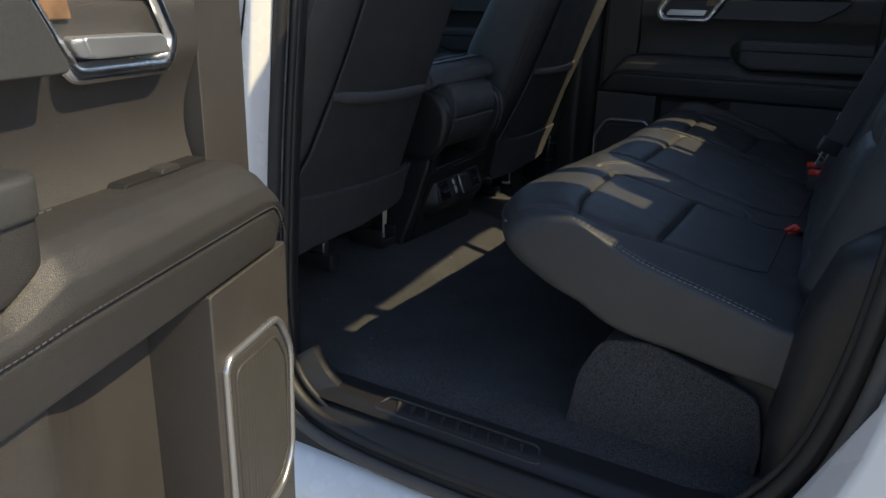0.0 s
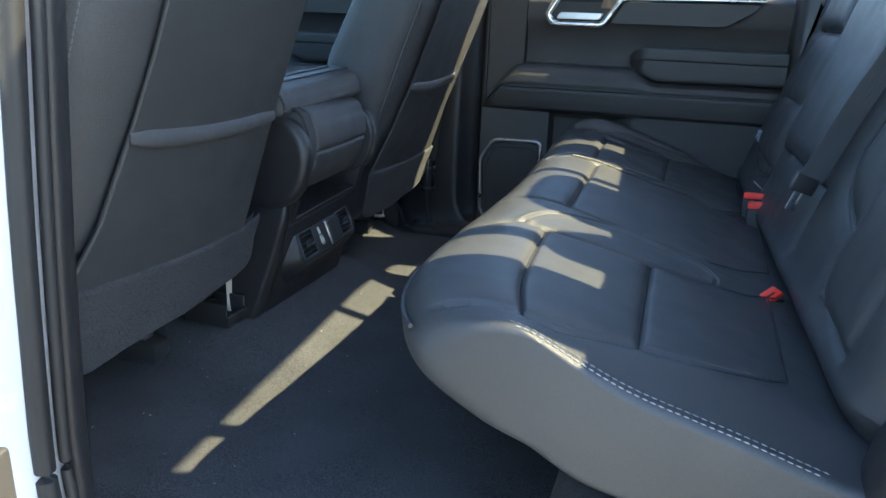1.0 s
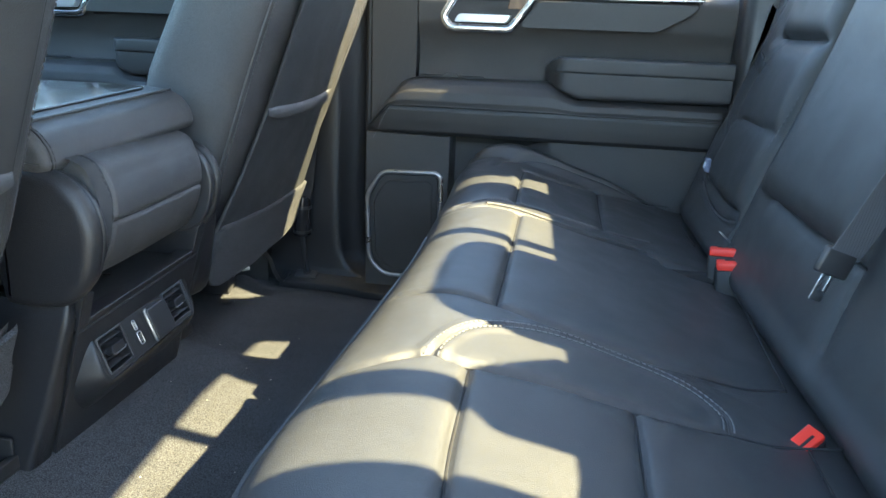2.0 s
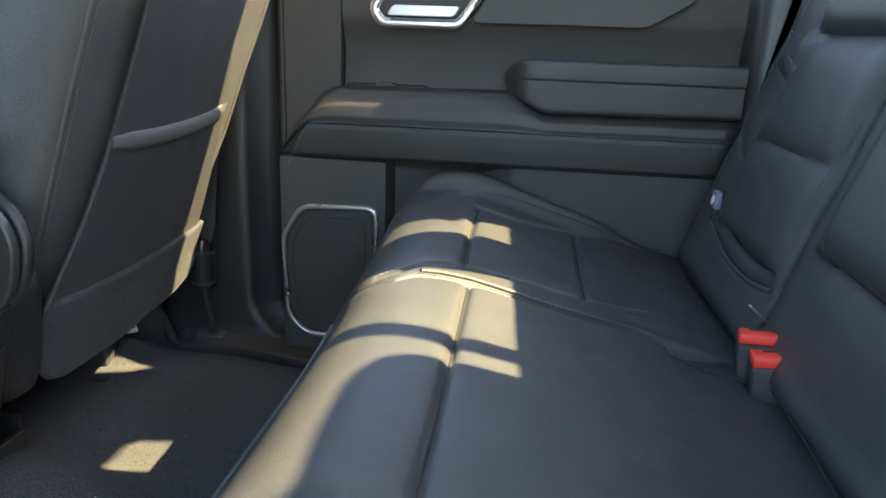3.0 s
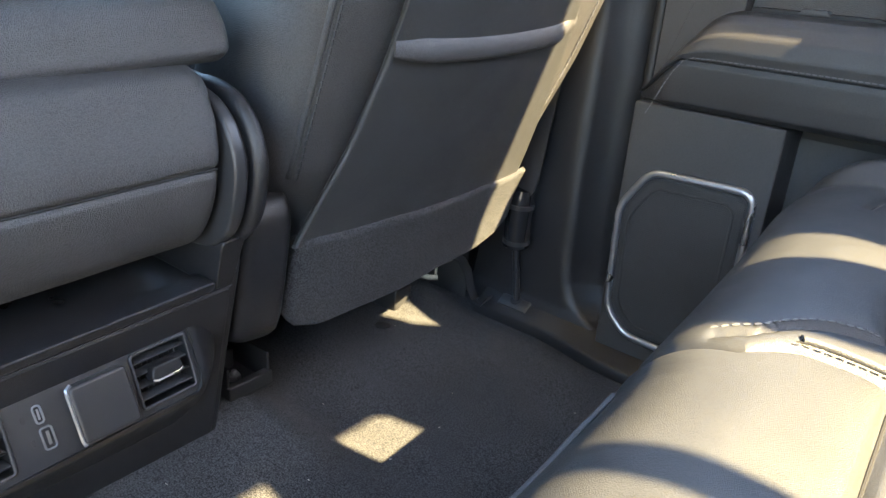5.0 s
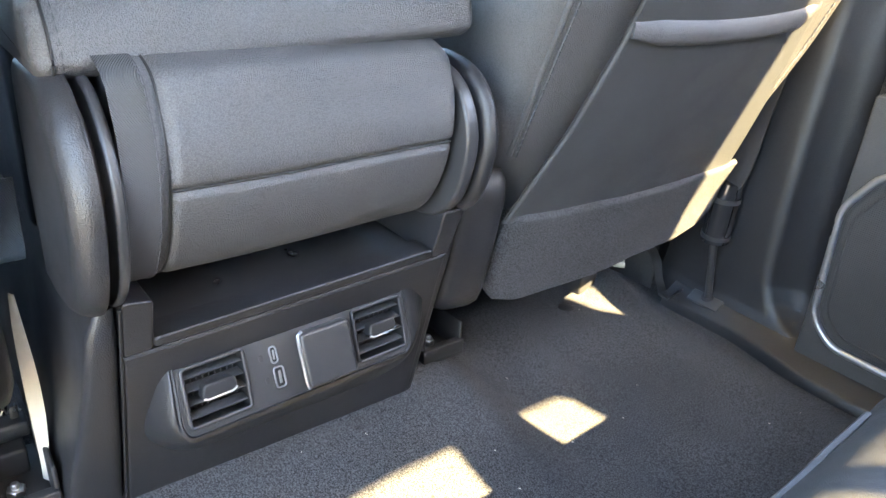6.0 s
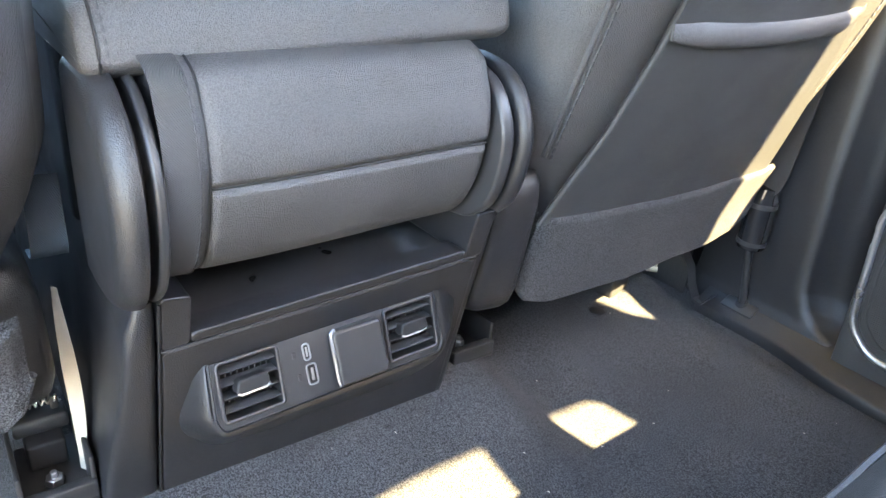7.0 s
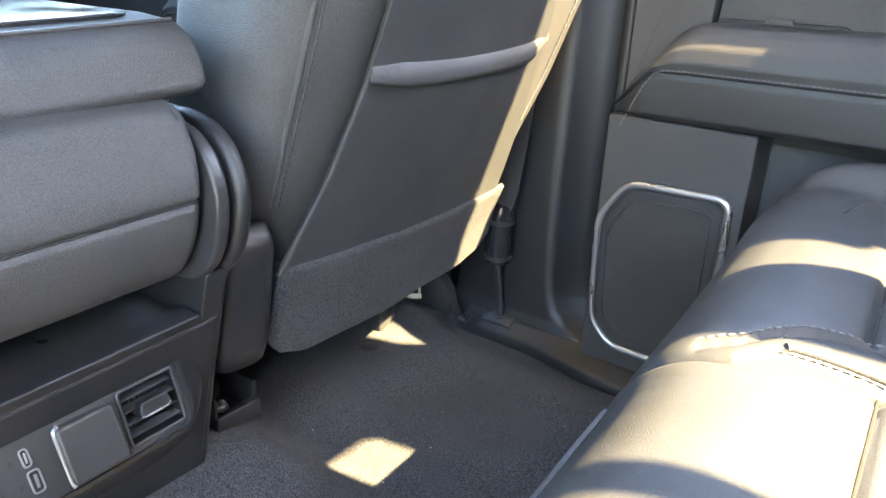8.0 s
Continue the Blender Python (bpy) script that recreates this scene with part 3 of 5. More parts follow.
    wc = rounded([(0.338, 0.737, 0), (0.380, 0.737, 0), (0.390, 0.752, 0), (0.390, 0.797, 0), (0.352, 0.797, 0)], 0.004, 3)
    part("wood_inlay", slab([(p.x, p.y) for p in wc], uwz, 0.043, 0.06, 0.003), WOOD, d, "brown open-pore wood inlay", m)
    part("upper_roll", loft([[(u, 0.108 + 0.018 * math.cos(a), 0.80 + 0.018 * math.sin(a)) for a in [2 * math.pi * k / 14 for k in range(14)]] for u in (0.0, 0.01, 0.3, 0.6, LEN - 0.01, LEN)]), TRIM_SOFT, d, m=m)
    # door weatherstrip along the front edge
    part("edge_seal", tube([(-0.012, 0.075, z) for z in (-0.05, 0.2, 0.5, 0.84)], 0.008, 8, up=(0, 1, 0)), RUBBER, d, m=m)
    return d


door("door_1", NEAR, "open rear door with grey trim lit by the sun", True)
door("door_2", FAR, "closed rear door with charcoal trim and silver speaker surround", False)
door("door_4", FRONT_LEFT, "closed white front door beside the driver seat", False)
door("door_3", FRONT, "closed front passenger door with charcoal trim", False)

# right B-pillar lower trim and right sill trim
def bp_ring(z):
    x0 = lerp(z, (0, 0.1, 0.3, 0.62, 0.86), (0.165, 0.175, 0.195, 0.24, 0.26))
    x1 = lerp(z, (0, 0.02, 0.035, 0.055, 0.09, 0.15, 0.3, 0.62, 0.86), (0.56, 0.53, 0.495, 0.465, 0.444, 0.436, 0.436, 0.440, 0.445))
    xm = lerp(z, (0, 0.022, 0.032, 0.042, 0.062, 0.09, 0.12, 0.3, 0.55, 0.86), (0.50, 0.462, 0.435, 0.410, 0.388, 0.376, 0.371, 0.369, 0.373, 0.378))
    y = lerp(z, (0, 0.026, 0.032, 0.042, 0.060, 0.085), (0.786, 0.788, 0.791, 0.796, 0.7985, 0.80))
    ring = [(x0, y + 0.012), (x0 + 0.02, y + 0.005), ((x0 + xm) / 2, y + 0.002), (xm - 0.030, y), (xm - 0.016, y), (xm - 0.007, y + 0.001), (xm, y + 0.004), (xm + 0.006, y + 0.0095), (xm + 0.011, y + 0.017), ((xm + x1) / 2 + 0.004, y + 0.036), (x1 - 0.006, y + 0.050), (x1, y + 0.062), (x1, y + 0.12), (x0, y + 0.12)]
    return [Vector((a, b, z)) for a, b in ring]


structure("pillar_trim_right", loft([bp_ring(0.004 * k if k < 30 else 0.12 + 0.74 * (k - 30) / 20) for k in range(51)]), PLASTIC, "black grained lower B-pillar trim by the passenger seat", "pillar trim", smooth=50)
structure("sill_trim_right", loft([[(x, e, -0.015), (x, e + 0.001, 0.006), (x, e + 0.0035, 0.0095), (x, e + 0.008, 0.0115), (x, 0.775, 0.019), (x, 0.786, 0.0255), (x, 0.795, 0.030), (x, 0.85, 0.032), (x, 0.85, -0.03), (x, e + 0.005, -0.03)] for x, e in [(0.215 + 0.0275 * k, lerp(0.215 + 0.0275 * k, (0.2, 0.36, 0.42, 0.48, 0.56, 1.4), (0.758, 0.756, 0.745, 0.731, 0.724, 0.722))) for k in range(41)]]), PLASTIC, "black plastic sill trim along the carpet edge", "sill trim", smooth=60)
structure("door_seal_right", tube(smoothline([(0.448, 0.835, 0.86), (0.446, 0.834, 0.4), (0.444, 0.836, 0.16), (0.455, 0.842, 0.06), (0.50, 0.85, 0.025), (0.62, 0.85, 0.015), (0.9, 0.85, 0.012)], 8), 0.009, 8), RUBBER, "black rubber seal of the closed rear door", "door seal")
# ---- rear bench ----
def inset_profile(P, d):
    """Moves a closed (x, z) outline inwards by d."""
    n, out = len(P), []
    for i in range(n):
        a, b, c = P[i - 1], P[i], P[(i + 1) % n]
        t = (c - a).normalized()
        out.append(b + Vector((-t.y, t.x)) * d)
    return out


def cushion_outline():
    pts = [(1.27, 0.160), (1.10, 0.185), (0.98, 0.203), (0.88, 0.238), (0.815, 0.268), (0.762, 0.296), (0.738, 0.318), (0.735, 0.345), (0.760, 0.378),
           (0.80, 0.394), (0.86, 0.395), (0.96, 0.368), (1.05, 0.340), (1.15, 0.313), (1.25, 0.286), (1.31, 0.272), (1.325, 0.25), (1.31, 0.18)]
    return [Vector((p.x, p.y)) for p in smoothline([(a, b, 0) for a, b in pts], 36, True)]


def round_ys(y0, y1, r, n, extra=()):
    ys = {y0 + r * (1 - math.cos(math.pi / 2 * k / 6)) for k in range(7)} | {y1 - r * (1 - math.cos(math.pi / 2 * k / 6)) for k in range(7)}
    ys |= {y0 + r + (y1 - y0 - 2 * r) * k / n for k in range(n + 1)}
    for e in extra:
        ys |= {e + d for d in (-0.012, -0.008, -0.005, -0.0025, 0, 0.0025, 0.005, 0.008, 0.012)}
    return sorted(y for y in ys if y0 <= y <= y1)


def end_inset(y, y0, y1, r):
    d = min(y - y0, y1 - y)
    return r * (1 - math.sqrt(max(0, 1 - ((r - d) / r) ** 2))) if d < r else 0.0


def spacing(P, lines, closed=False):
    """Distance of each point of P (n, 2) to the nearest of the lines."""
    best = np.full(len(P), 9.0)
    for line in lines:
        L = np.array([(q.x, q.y) for q in smoothline([(a, b, 0) for a, b in line], 5)])
        for a, b in zip(L, L[1:]):
            d = b - a
            t = np.clip(((P - a) @ d) / max(d @ d, 1e-12), 0, 1)
            best = np.minimum(best, np.hypot(*(P - a - t[:, None] * d).T))
    return best


# seams as (x, y) lines over the cushions, front to rear
DOUBLE = [(0.848, -0.392), (0.866, -0.332), (0.897, -0.288), (0.960, -0.247), (1.055, -0.235), (1.118, -0.248), (1.150, -0.285), (1.149, -0.322)]
SEAMS_60 = [
    [(0.765, -0.436), (0.800, -0.420), (0.848, -0.393), (0.886, -0.390), (0.966, -0.366), (1.050, -0.347), (1.140, -0.328), (1.230, -0.312), (1.295, -0.297)],
    [(0.886, -0.390), (0.886, -0.575), (0.884, -0.714)],
    [(1.050, -0.348), (1.046, -0.50), (1.043, -0.668)],
    [(1.230, -0.312), (1.225, -0.45), (1.218, -0.608)],
    [(0.765, -0.725), (0.884, -0.716), (0.951, -0.709), (1.043, -0.668), (1.131, -0.643), (1.218, -0.610)],
    [(0.907, 0.238), (0.904, 0.040), (0.899, -0.217)],
    [(0.770, -0.228), (0.830, -0.222), (0.899, -0.217), (1.000, -0.214), (1.120, -0.205), (1.245, -0.187)],
    [(1.245, -0.187), (1.258, 0.02), (1.268, 0.224)],
]
SEAMS_40 = [
    [(0.899, 0.641), (0.896, 0.466), (0.896, 0.312)],
    [(1.073, 0.700), (1.068, 0.53), (1.064, 0.345)],
    [(1.256, 0.735), (1.252, 0.58), (1.248, 0.418)],
    [(0.780, 0.262), (0.830, 0.275), (0.916, 0.311), (0.979, 0.324), (1.075, 0.343), (1.159, 0.378)],
    [(0.835, 0.610), (0.852, 0.680), (0.900, 0.726), (1.000, 0.740), (1.100, 0.741), (1.180, 0.738), (1.245, 0.732)],
    [(0.899, 0.641), (0.973, 0.645), (1.073, 0.700), (1.200, 0.735), (1.256, 0.735)],
]


def split_shift(x, y):
    """The joint between the two cushions runs slantwise; it carries the cushions beside it along."""
    return lerp(x, (0.74, 0.81, 0.85, 0.906, 0.962, 1.12), (-0.055, -0.048, -0.020, 0.0, 0.012, 0.038)) * (1 - ease(abs(y - 0.240), 0.0, 0.11))


def seat_relief(X, Y, seams, double):
    """How far the seams pull the cushion's top down."""
    P = np.stack([np.asarray(X, float), np.asarray(Y, float)], 1)
    d = spacing(P, seams)
    g = 0.0062 * np.exp(-(d / 0.0042) ** 2) + 0.0026 * np.exp(-(d / 0.012) ** 2)
    if double:
        e = spacing(P, [double])
        g += 0.0025 * np.exp(-(e / 0.0025) ** 2) - 0.0022 * np.exp(-((e - 0.008) / 0.006) ** 2)
    return g


def corner_back(d, rc):
    """How far the front edge curves back at a distance d from an end whose corner is rc long."""
    return 0.45 * rc * (1 - math.sqrt(max(0, 1 - ((rc - d) / rc) ** 2))) if d < rc else 0.0


def front_set(x, y):
    """The front edge stands back towards the middle of the bench."""
    return lerp(y, (-0.75, -0.55, -0.35, -0.15, 0.0, 0.15, 0.24, 0.5, 0.78), (-0.016, -0.010, 0.002, 0.015, 0.020, 0.020, 0.017, 0.012, 0.0)) * (1 - ease(x, 0.75, 0.87))


def outer_drop(y, z):
    """The wide cushion's top falls away towards its outer end."""
    return 0.017 * ease(-y, 0.655, 0.765) * ease(z, 0.225, 0.275)


def cushion(y0, y1, seams, double, r0, corner=(0.0, 0.0), slots=(), notch=None):
    base = cushion_outline()
    rings = []
    for y in round_ys(y0, y1, r0, int((y1 - y0) / 0.0042)):
        rings.append([(p.x, y, p.y) for p in inset_profile(base, -end_inset(y, y0, y1, r0))])
    A = np.array(rings)
    F = A.reshape(-1, 3)
    G = seat_relief(F[:, 0], F[:, 1], seams, double)
    if notch:
        G += 0.085 * np.clip((F[:, 0] - notch[0]) / 0.022, 0, 1) * np.clip((F[:, 1] - notch[1] + 0.35 * np.clip(F[:, 0] - 1.17, 0, 1)) / 0.016, 0, 1)
    for (sx, sy), (lx, ly), deep in slots:
        G += deep * np.exp(-(((F[:, 0] - sx) / lx) ** 2 + ((F[:, 1] - sy) / ly) ** 2) ** 2)
    out, k = [], 0
    for ring in rings:
        row = []
        for x, y, z in ring:
            top = ease(z, 0.29, 0.335) if x > 0.74 else 0
            front = ease(0.80 - x, 0, 0.05)
            g = G[k] * top
            k += 1
            wob = 0.028 * ease(y, 0.70, 0.752) * top + 0.0022 * noise.noise(Vector((x * 9, y * 9, z * 9))) + 0.0003 * noise.noise(Vector((x * 40, y * 40, z * 40)))
            back = 0.0
            for d, rc in ((y - y0, corner[0]), (y1 - y, corner[1])):
                if d < rc:
                    back += corner_back(d, rc) * (1 - ease(x, 0.74, 1.05))
            row.append((x + g * front + back + front_set(x, y), y + split_shift(x, y), z - g * (1 - front) + wob - outer_drop(y, z)))
        out.append(row)
    return loft(out)


TOPLINE = sorted((p for p in cushion_outline() if p.y > 0.30 and p.x > 0.738), key=lambda p: p.x)


def on_top(line, seams, double, lift=0.0, rise=0.0, per=8, split=False):
    """A line over the cushion's top, following the relief."""
    L = smoothline([(a, b, 0) for a, b in line], per)
    G = seat_relief([p.x for p in L], [p.y for p in L], seams, double)
    xs, zs = [p.x for p in TOPLINE], [p.y for p in TOPLINE]
    return [Vector((p.x + (corner_back(p.y + 0.765, 0.26) + corner_back(0.778 - p.y, 0.16)) * (1 - ease(p.x, 0.74, 1.05)) + front_set(p.x, p.y), p.y + (split_shift(p.x, p.y) if split else 0.0), lerp(p.x, xs, zs) - g * ease(lerp(p.x, xs, zs), 0.29, 0.335) + lift + 0.028 * ease(p.y, 0.70, 0.752) * rise * ease(lerp(p.x, xs, zs), 0.29, 0.335) - outer_drop(p.y, lerp(p.x, xs, zs)) + 0.0022 * noise.noise(Vector((p.x * 9, p.y * 9, lerp(p.x, xs, zs) * 9))))) for p, g in zip(L, G)]


def offset_line(line, d):
    L = [Vector((a, b, 0)) for a, b in line]
    out = []
    for i, p in enumerate(L):
        t = (L[min(i + 1, len(L) - 1)] - L[max(i - 1, 0)]).normalized()
        out.append((p.x - t.y * d, p.y + t.x * d))
    return out


bench = thing("rear_bench", (1.05, 0, 0.0), "charcoal leather split rear bench with sunlit front edge", "bench seat")
c60 = part("cushion", cushion(-0.765, 0.2405, SEAMS_60, DOUBLE, 0.012, (0.26, 0.0), (((1.198, -0.214), (0.052, 0.013), 0.014),), (1.158, 0.205)), LEATHER_SOFT, bench, "wide charcoal leather cushion", SKEW, 60)
c40 = part("cushion", cushion(0.2425, 0.778, SEAMS_40, None, 0.018, (0.02, 0.16), (((1.165, 0.31), (0.05, 0.03), 0.010),)), LEATHER_SOFT, bench, "narrow charcoal leather cushion beside the door", SKEW, 60)
for line in SEAMS_60:
    part("seam", tube(on_top(line, SEAMS_60, DOUBLE, 0.0006 if line[0][0] < 1.2 else -0.0006, split=True), 0.0013, 6), CREASE, c60, m=SKEW)
for line in SEAMS_40[:2] + SEAMS_40[3:5] + [SEAMS_40[2][1:], SEAMS_40[5][:-1]]:
    part("seam", tube(on_top(line, SEAMS_40, None, 0.0006 if line[0][0] < 1.2 else -0.0006, 1, split=True), 0.0013, 6), CREASE, c40, m=SKEW)
part("seam", tube(on_top(DOUBLE, SEAMS_60, DOUBLE, 0.0002), 0.0009, 6), THREAD_DARK, c60, m=SKEW)
for d in (-0.0055, 0.0055):
    part("stitching", stitches(on_top(offset_line(DOUBLE, d), SEAMS_60, DOUBLE, 0.0008), 0.005, 0.0075, 0.0008), THREAD, c60, m=SKEW)


def end_line(y, y0, r0, rc, lift):
    P = sorted((p for p in inset_profile(cushion_outline(), -end_inset(y, y0, 9, r0)) if p.y > 0.288 and 0.85 < p.x < 1.285 and (p.y > 0.345 or p.x > 0.9)), key=lambda p: p.x)
    return [Vector((p.x + corner_back(y - y0, rc) * (1 - ease(p.x, 0.74, 1.05)) + front_set(p.x, y), y, p.y + lift - outer_drop(y, p.y) + 0.0022 * noise.noise(Vector((p.x * 9, y * 9, p.y * 9))))) for p in P]


part("stitching", stitches(end_line(-0.7585, -0.765, 0.012, 0.26, 0.0010), 0.006, 0.009, 0.0009), THREAD_PALE, c60, m=SKEW)
part("stitching", stitches(end_line(-0.7505, -0.765, 0.012, 0.26, 0.0010), 0.006, 0.009, 0.0008), THREAD, c60, m=SKEW)
part("stitching", stitches(on_top(offset_line(SEAMS_60[4], 0.006), SEAMS_60, DOUBLE, 0.0006), 0.005, 0.0075, 0.0007), THREAD_DARK, c60, m=SKEW)
part("stitching", stitches(on_top(offset_line(SEAMS_40[3], 0.007), SEAMS_40, None, 0.0008, split=True), 0.005, 0.0075, 0.0008), THREAD, c40, m=SKEW)
part("stitching", stitches(on_top(offset_line(SEAMS_40[4], -0.005), SEAMS_40, None, 0.0005, 1), 0.005, 0.0075, 0.0007), THREAD, c40, m=SKEW)
part("piping", tube(smoothline([(0.7345 + corner_back(y + 0.765, 0.26) * 0.98 + front_set(0.735, y), y, 0.346) for y in (-0.735, -0.70, -0.65, -0.6, -0.55, -0.5, -0.3, 0, 0.10, 0.155)], 6), 0.0032, 6), LEATHER_SOFT, c60, "raised leather piping along the front edge", SKEW)
joint = [(0.846 + 0.0295 * k, 0.256) for k in range(11)]
part("piping", tube(on_top(joint, SEAMS_40, None, -0.0015, 0, 4, True), 0.0042, 8), LEATHER_SOFT, c40, "raised piping along the joint of the cushions", SKEW)
part("stitching", stitches(on_top([(a, b - 0.0065) for a, b in joint], SEAMS_40, None, 0.0006, 0, 4, True), 0.0055, 0.0075, 0.0007), CREASE, c40, "dark stitching along the joint of the cushions", SKEW)
low = sorted((p for p in cushion_outline() if p.y < 0.26 and 0.86 < p.x < 1.27), key=lambda q: q.x)
part("piping", tube([(p.x + corner_back(0.004, 0.26) * (1 - ease(p.x, 0.74, 1.05)), -0.761, p.y + 0.010) for p in low], 0.0032, 6), LEATHER, c60, "raised piping round the outer end of the cushion", SKEW)


# backrests: a leaning outline swept across
def back_outline(top):
    pts = [(1.265, 0.30), (1.275, 0.345), (1.298, 0.42), (1.332, 0.53), (1.375, 0.66), (1.42, 0.80), (1.46, top - 0.05), (1.485, top - 0.008), (1.53, top), (1.58, top - 0.03), (1.58, top - 0.2), (1.52, 0.60), (1.44, 0.34), (1.40, 0.24), (1.32, 0.24)]
    return [Vector((p.x, p.y)) for p in smoothline([(a, b, 0) for a, b in pts], 18, True)]


def backrest(y0, y1, top, seams, pads, r_lo, r_hi):
    base = back_outline(top)
    rings = []
    for y in round_ys(y0, y1, max(r_lo, r_hi), int((y1 - y0) / 0.006)):
        rings.append([(p.x, y, p.y) for p in inset_profile(base, -max(end_inset(y, y0, y1 + 9, r_lo), end_inset(y, y0 - 9, y1, r_hi)))])
    F = np.array(rings).reshape(-1, 3)
    d = spacing(F[:, 1:3], seams)
    G = 0.006 * np.exp(-(d / 0.004) ** 2) + 0.006 * np.exp(-(d / 0.024) ** 2)
    for ya, yb, za, zb, lift, edge in pads:
        e = np.minimum(np.minimum(F[:, 1] - ya, yb - F[:, 1]), np.minimum(F[:, 2] - za, zb - F[:, 2]))
        G -= lift * np.sqrt(np.clip(1 - (1 - np.clip(e / edge, 0, 1)) ** 2, 0, 1))
    out, k = [], 0
    for ring in rings:
        row = []
        for x, y, z in ring:
            face = 1 - ease(x - (1.265 + 0.32 * (z - 0.3)), 0.03, 0.08)
            row.append((x + G[k] * face + 0.0025 * noise.noise(Vector((x * 8, y * 8, z * 8 + 5))) + 0.0004 * noise.noise(Vector((x * 30, y * 30, z * 30))), y, z))
            k += 1
        out.append(row)
    return loft(out)


def on_back(line, out=0.0015):
    return [Vector((1.265 + 0.32 * (p.y - 0.3) - out, p.x, p.y)) for p in smoothline([(a, b, 0) for a, b in line], 8)]


BACK_TOP = 0.832
# seams as (y, z) lines over the backrests
BACK_60 = [
    [(-0.155, 0.447), (0.04, 0.444), (0.195, 0.449)],
    [(-0.150, 0.440), (-0.158, 0.395), (-0.168, 0.350)],
    [(-0.255, 0.80), (-0.252, 0.577), (-0.240, 0.531), (-0.256, 0.493), (-0.300, 0.462), (-0.382, 0.438)],
    [(-0.41, 0.80), (-0.408, 0.50), (-0.385, 0.42), (-0.40, 0.379), (-0.475, 0.343), (-0.584, 0.329)],
    [(-0.41, 0.53), (-0.61, 0.53)],
]
BACK_40 = [
    [(0.660, 0.80), (0.672, 0.748), (0.695, 0.670), (0.705, 0.592), (0.700, 0.546), (0.668, 0.511), (0.620, 0.491)],
    [(0.515, 0.692), (0.575, 0.636), (0.592, 0.533), (0.605, 0.437), (0.580, 0.405), (0.502, 0.391), (0.402, 0.389), (0.333, 0.396)],
    [(0.588, 0.533), (0.439, 0.538), (0.325, 0.539)],
    [(0.535, 0.693), (0.325, 0.693)],
    [(0.640, 0.385), (0.517, 0.362), (0.397, 0.362), (0.320, 0.375)],
]
b60 = part("backrest", backrest(-0.72, 0.288, BACK_TOP, BACK_60, ((-0.145, 0.235, 0.452, 0.825, 0.024, 0.05), (-0.60, -0.415, 0.345, 0.825, 0.010, 0.03)), 0.085, 0.016), LEATHER_SOFT, bench, "wide charcoal leather backrest", SKEW, 60)
b40 = part("backrest", backrest(0.302, 0.735, BACK_TOP, BACK_40, ((0.315, 0.60, 0.397, 0.69, 0.012, 0.03), (0.315, 0.56, 0.697, 0.825, 0.012, 0.03)), 0.012, 0.05), LEATHER_SOFT, bench, "narrow charcoal leather backrest beside the door", SKEW, 60)
for d in (-0.004, 0.004):
    part("stitching", stitches(on_back(offset_line(BACK_40[0], d), 0.0), 0.005, 0.0075, 0.0008, (1, 0, 0)), THREAD, b40, m=SKEW)
    part("stitching", stitches(on_back(offset_line(BACK_60[2], d), 0.0), 0.005, 0.0075, 0.0008, (1, 0, 0)), THREAD_DARK, b60, m=SKEW)
part("stitching", stitches(on_back([(0.296, 0.60), (0.3, 0.567), (0.312, 0.53), (0.332, 0.48)], 0.010), 0.006, 0.010, 0.0009, (1, 0, 0)), THREAD, b40, m=SKEW)
for line in (BACK_40[1], BACK_40[2], BACK_40[3]):
    part("seam", tube(on_back(line, -0.005), 0.0012, 6), PLASTIC_DARK, b40, m=SKEW)
part("seam", tube(on_back(BACK_60[0], -0.004), 0.0014, 6), PLASTIC_DARK, b60, m=SKEW)
part("piping", tube(on_back(BACK_40[4], -0.004), 0.0035, 8), LEATHER, b40, m=SKEW)
for y, w, top, sq in ((-0.535, 0.095, 1.25, 0.30), (-0.012, 0.155, 1.096, 0.11), (0.502, 0.080, 1.30, 0.30)):
    rings = []
    lo = BACK_TOP - 0.03
    for k in range(17):
        a = math.pi * k / 16
        z = (top + lo) / 2 - (top - lo) / 2 * math.cos(a)
        q = max(0.3, math.sin(a) ** sq)
        lean = -0.045 * ease(z, 0.98, 1.16) if y > 0.3 else 0.0
        rings.append([(1.53 + 0.05 * q * math.cos(b), y + lean + w * q * math.copysign(abs(math.sin(b)) ** 0.5, math.sin(b)), z) for b in [2 * math.pi * j / 20 for j in range(20)]])
    part("head_restraint", loft(rings), LEATHER, bench, m=SKEW)
# small woven tag on the side of the backrest
tag = part("tag", box(1.262, 1.272, 0.612, 0.640, 0.412, 0.440, 0.001), TAG, b40, "small blue grey woven tag")
part("tag_mark", disc((1.262, 0.626, 0.426), (-1, 0, 0.3), 0.008, 0.002, 14, 0.0005), TAG_MARK, b40)

# carpeted step under the cushion at the doorway, seat base behind
def hump_ring(y):
    return [(p.x, y, p.y) for p in rounded([(0.965, -0.03, 0), (0.985, 0.10, 0), (1.02, 0.17, 0), (1.10, 0.185, 0), (1.275, 0.135, 0), (1.292, 0.05, 0), (1.285, -0.05, 0)], 0.022, 4)]


cover_thing = thing("seat_base_cover", (1.1, -0.5, 0.0), "dark felt covered hump below the bench cushion", "seat base cover")
part("felt", loft([hump_ring(y) for y in (-0.755, -0.75, -0.6, -0.4, -0.3)]), CARPET_SOFT, cover_thing, smooth=60)
part("hem", tube([Vector(p) + Vector((0, -0.001, 0)) for p in hump_ring(-0.753)], 0.0035, 6, True, up=(0, 1, 0)), CARPET_SOFT, cover_thing)
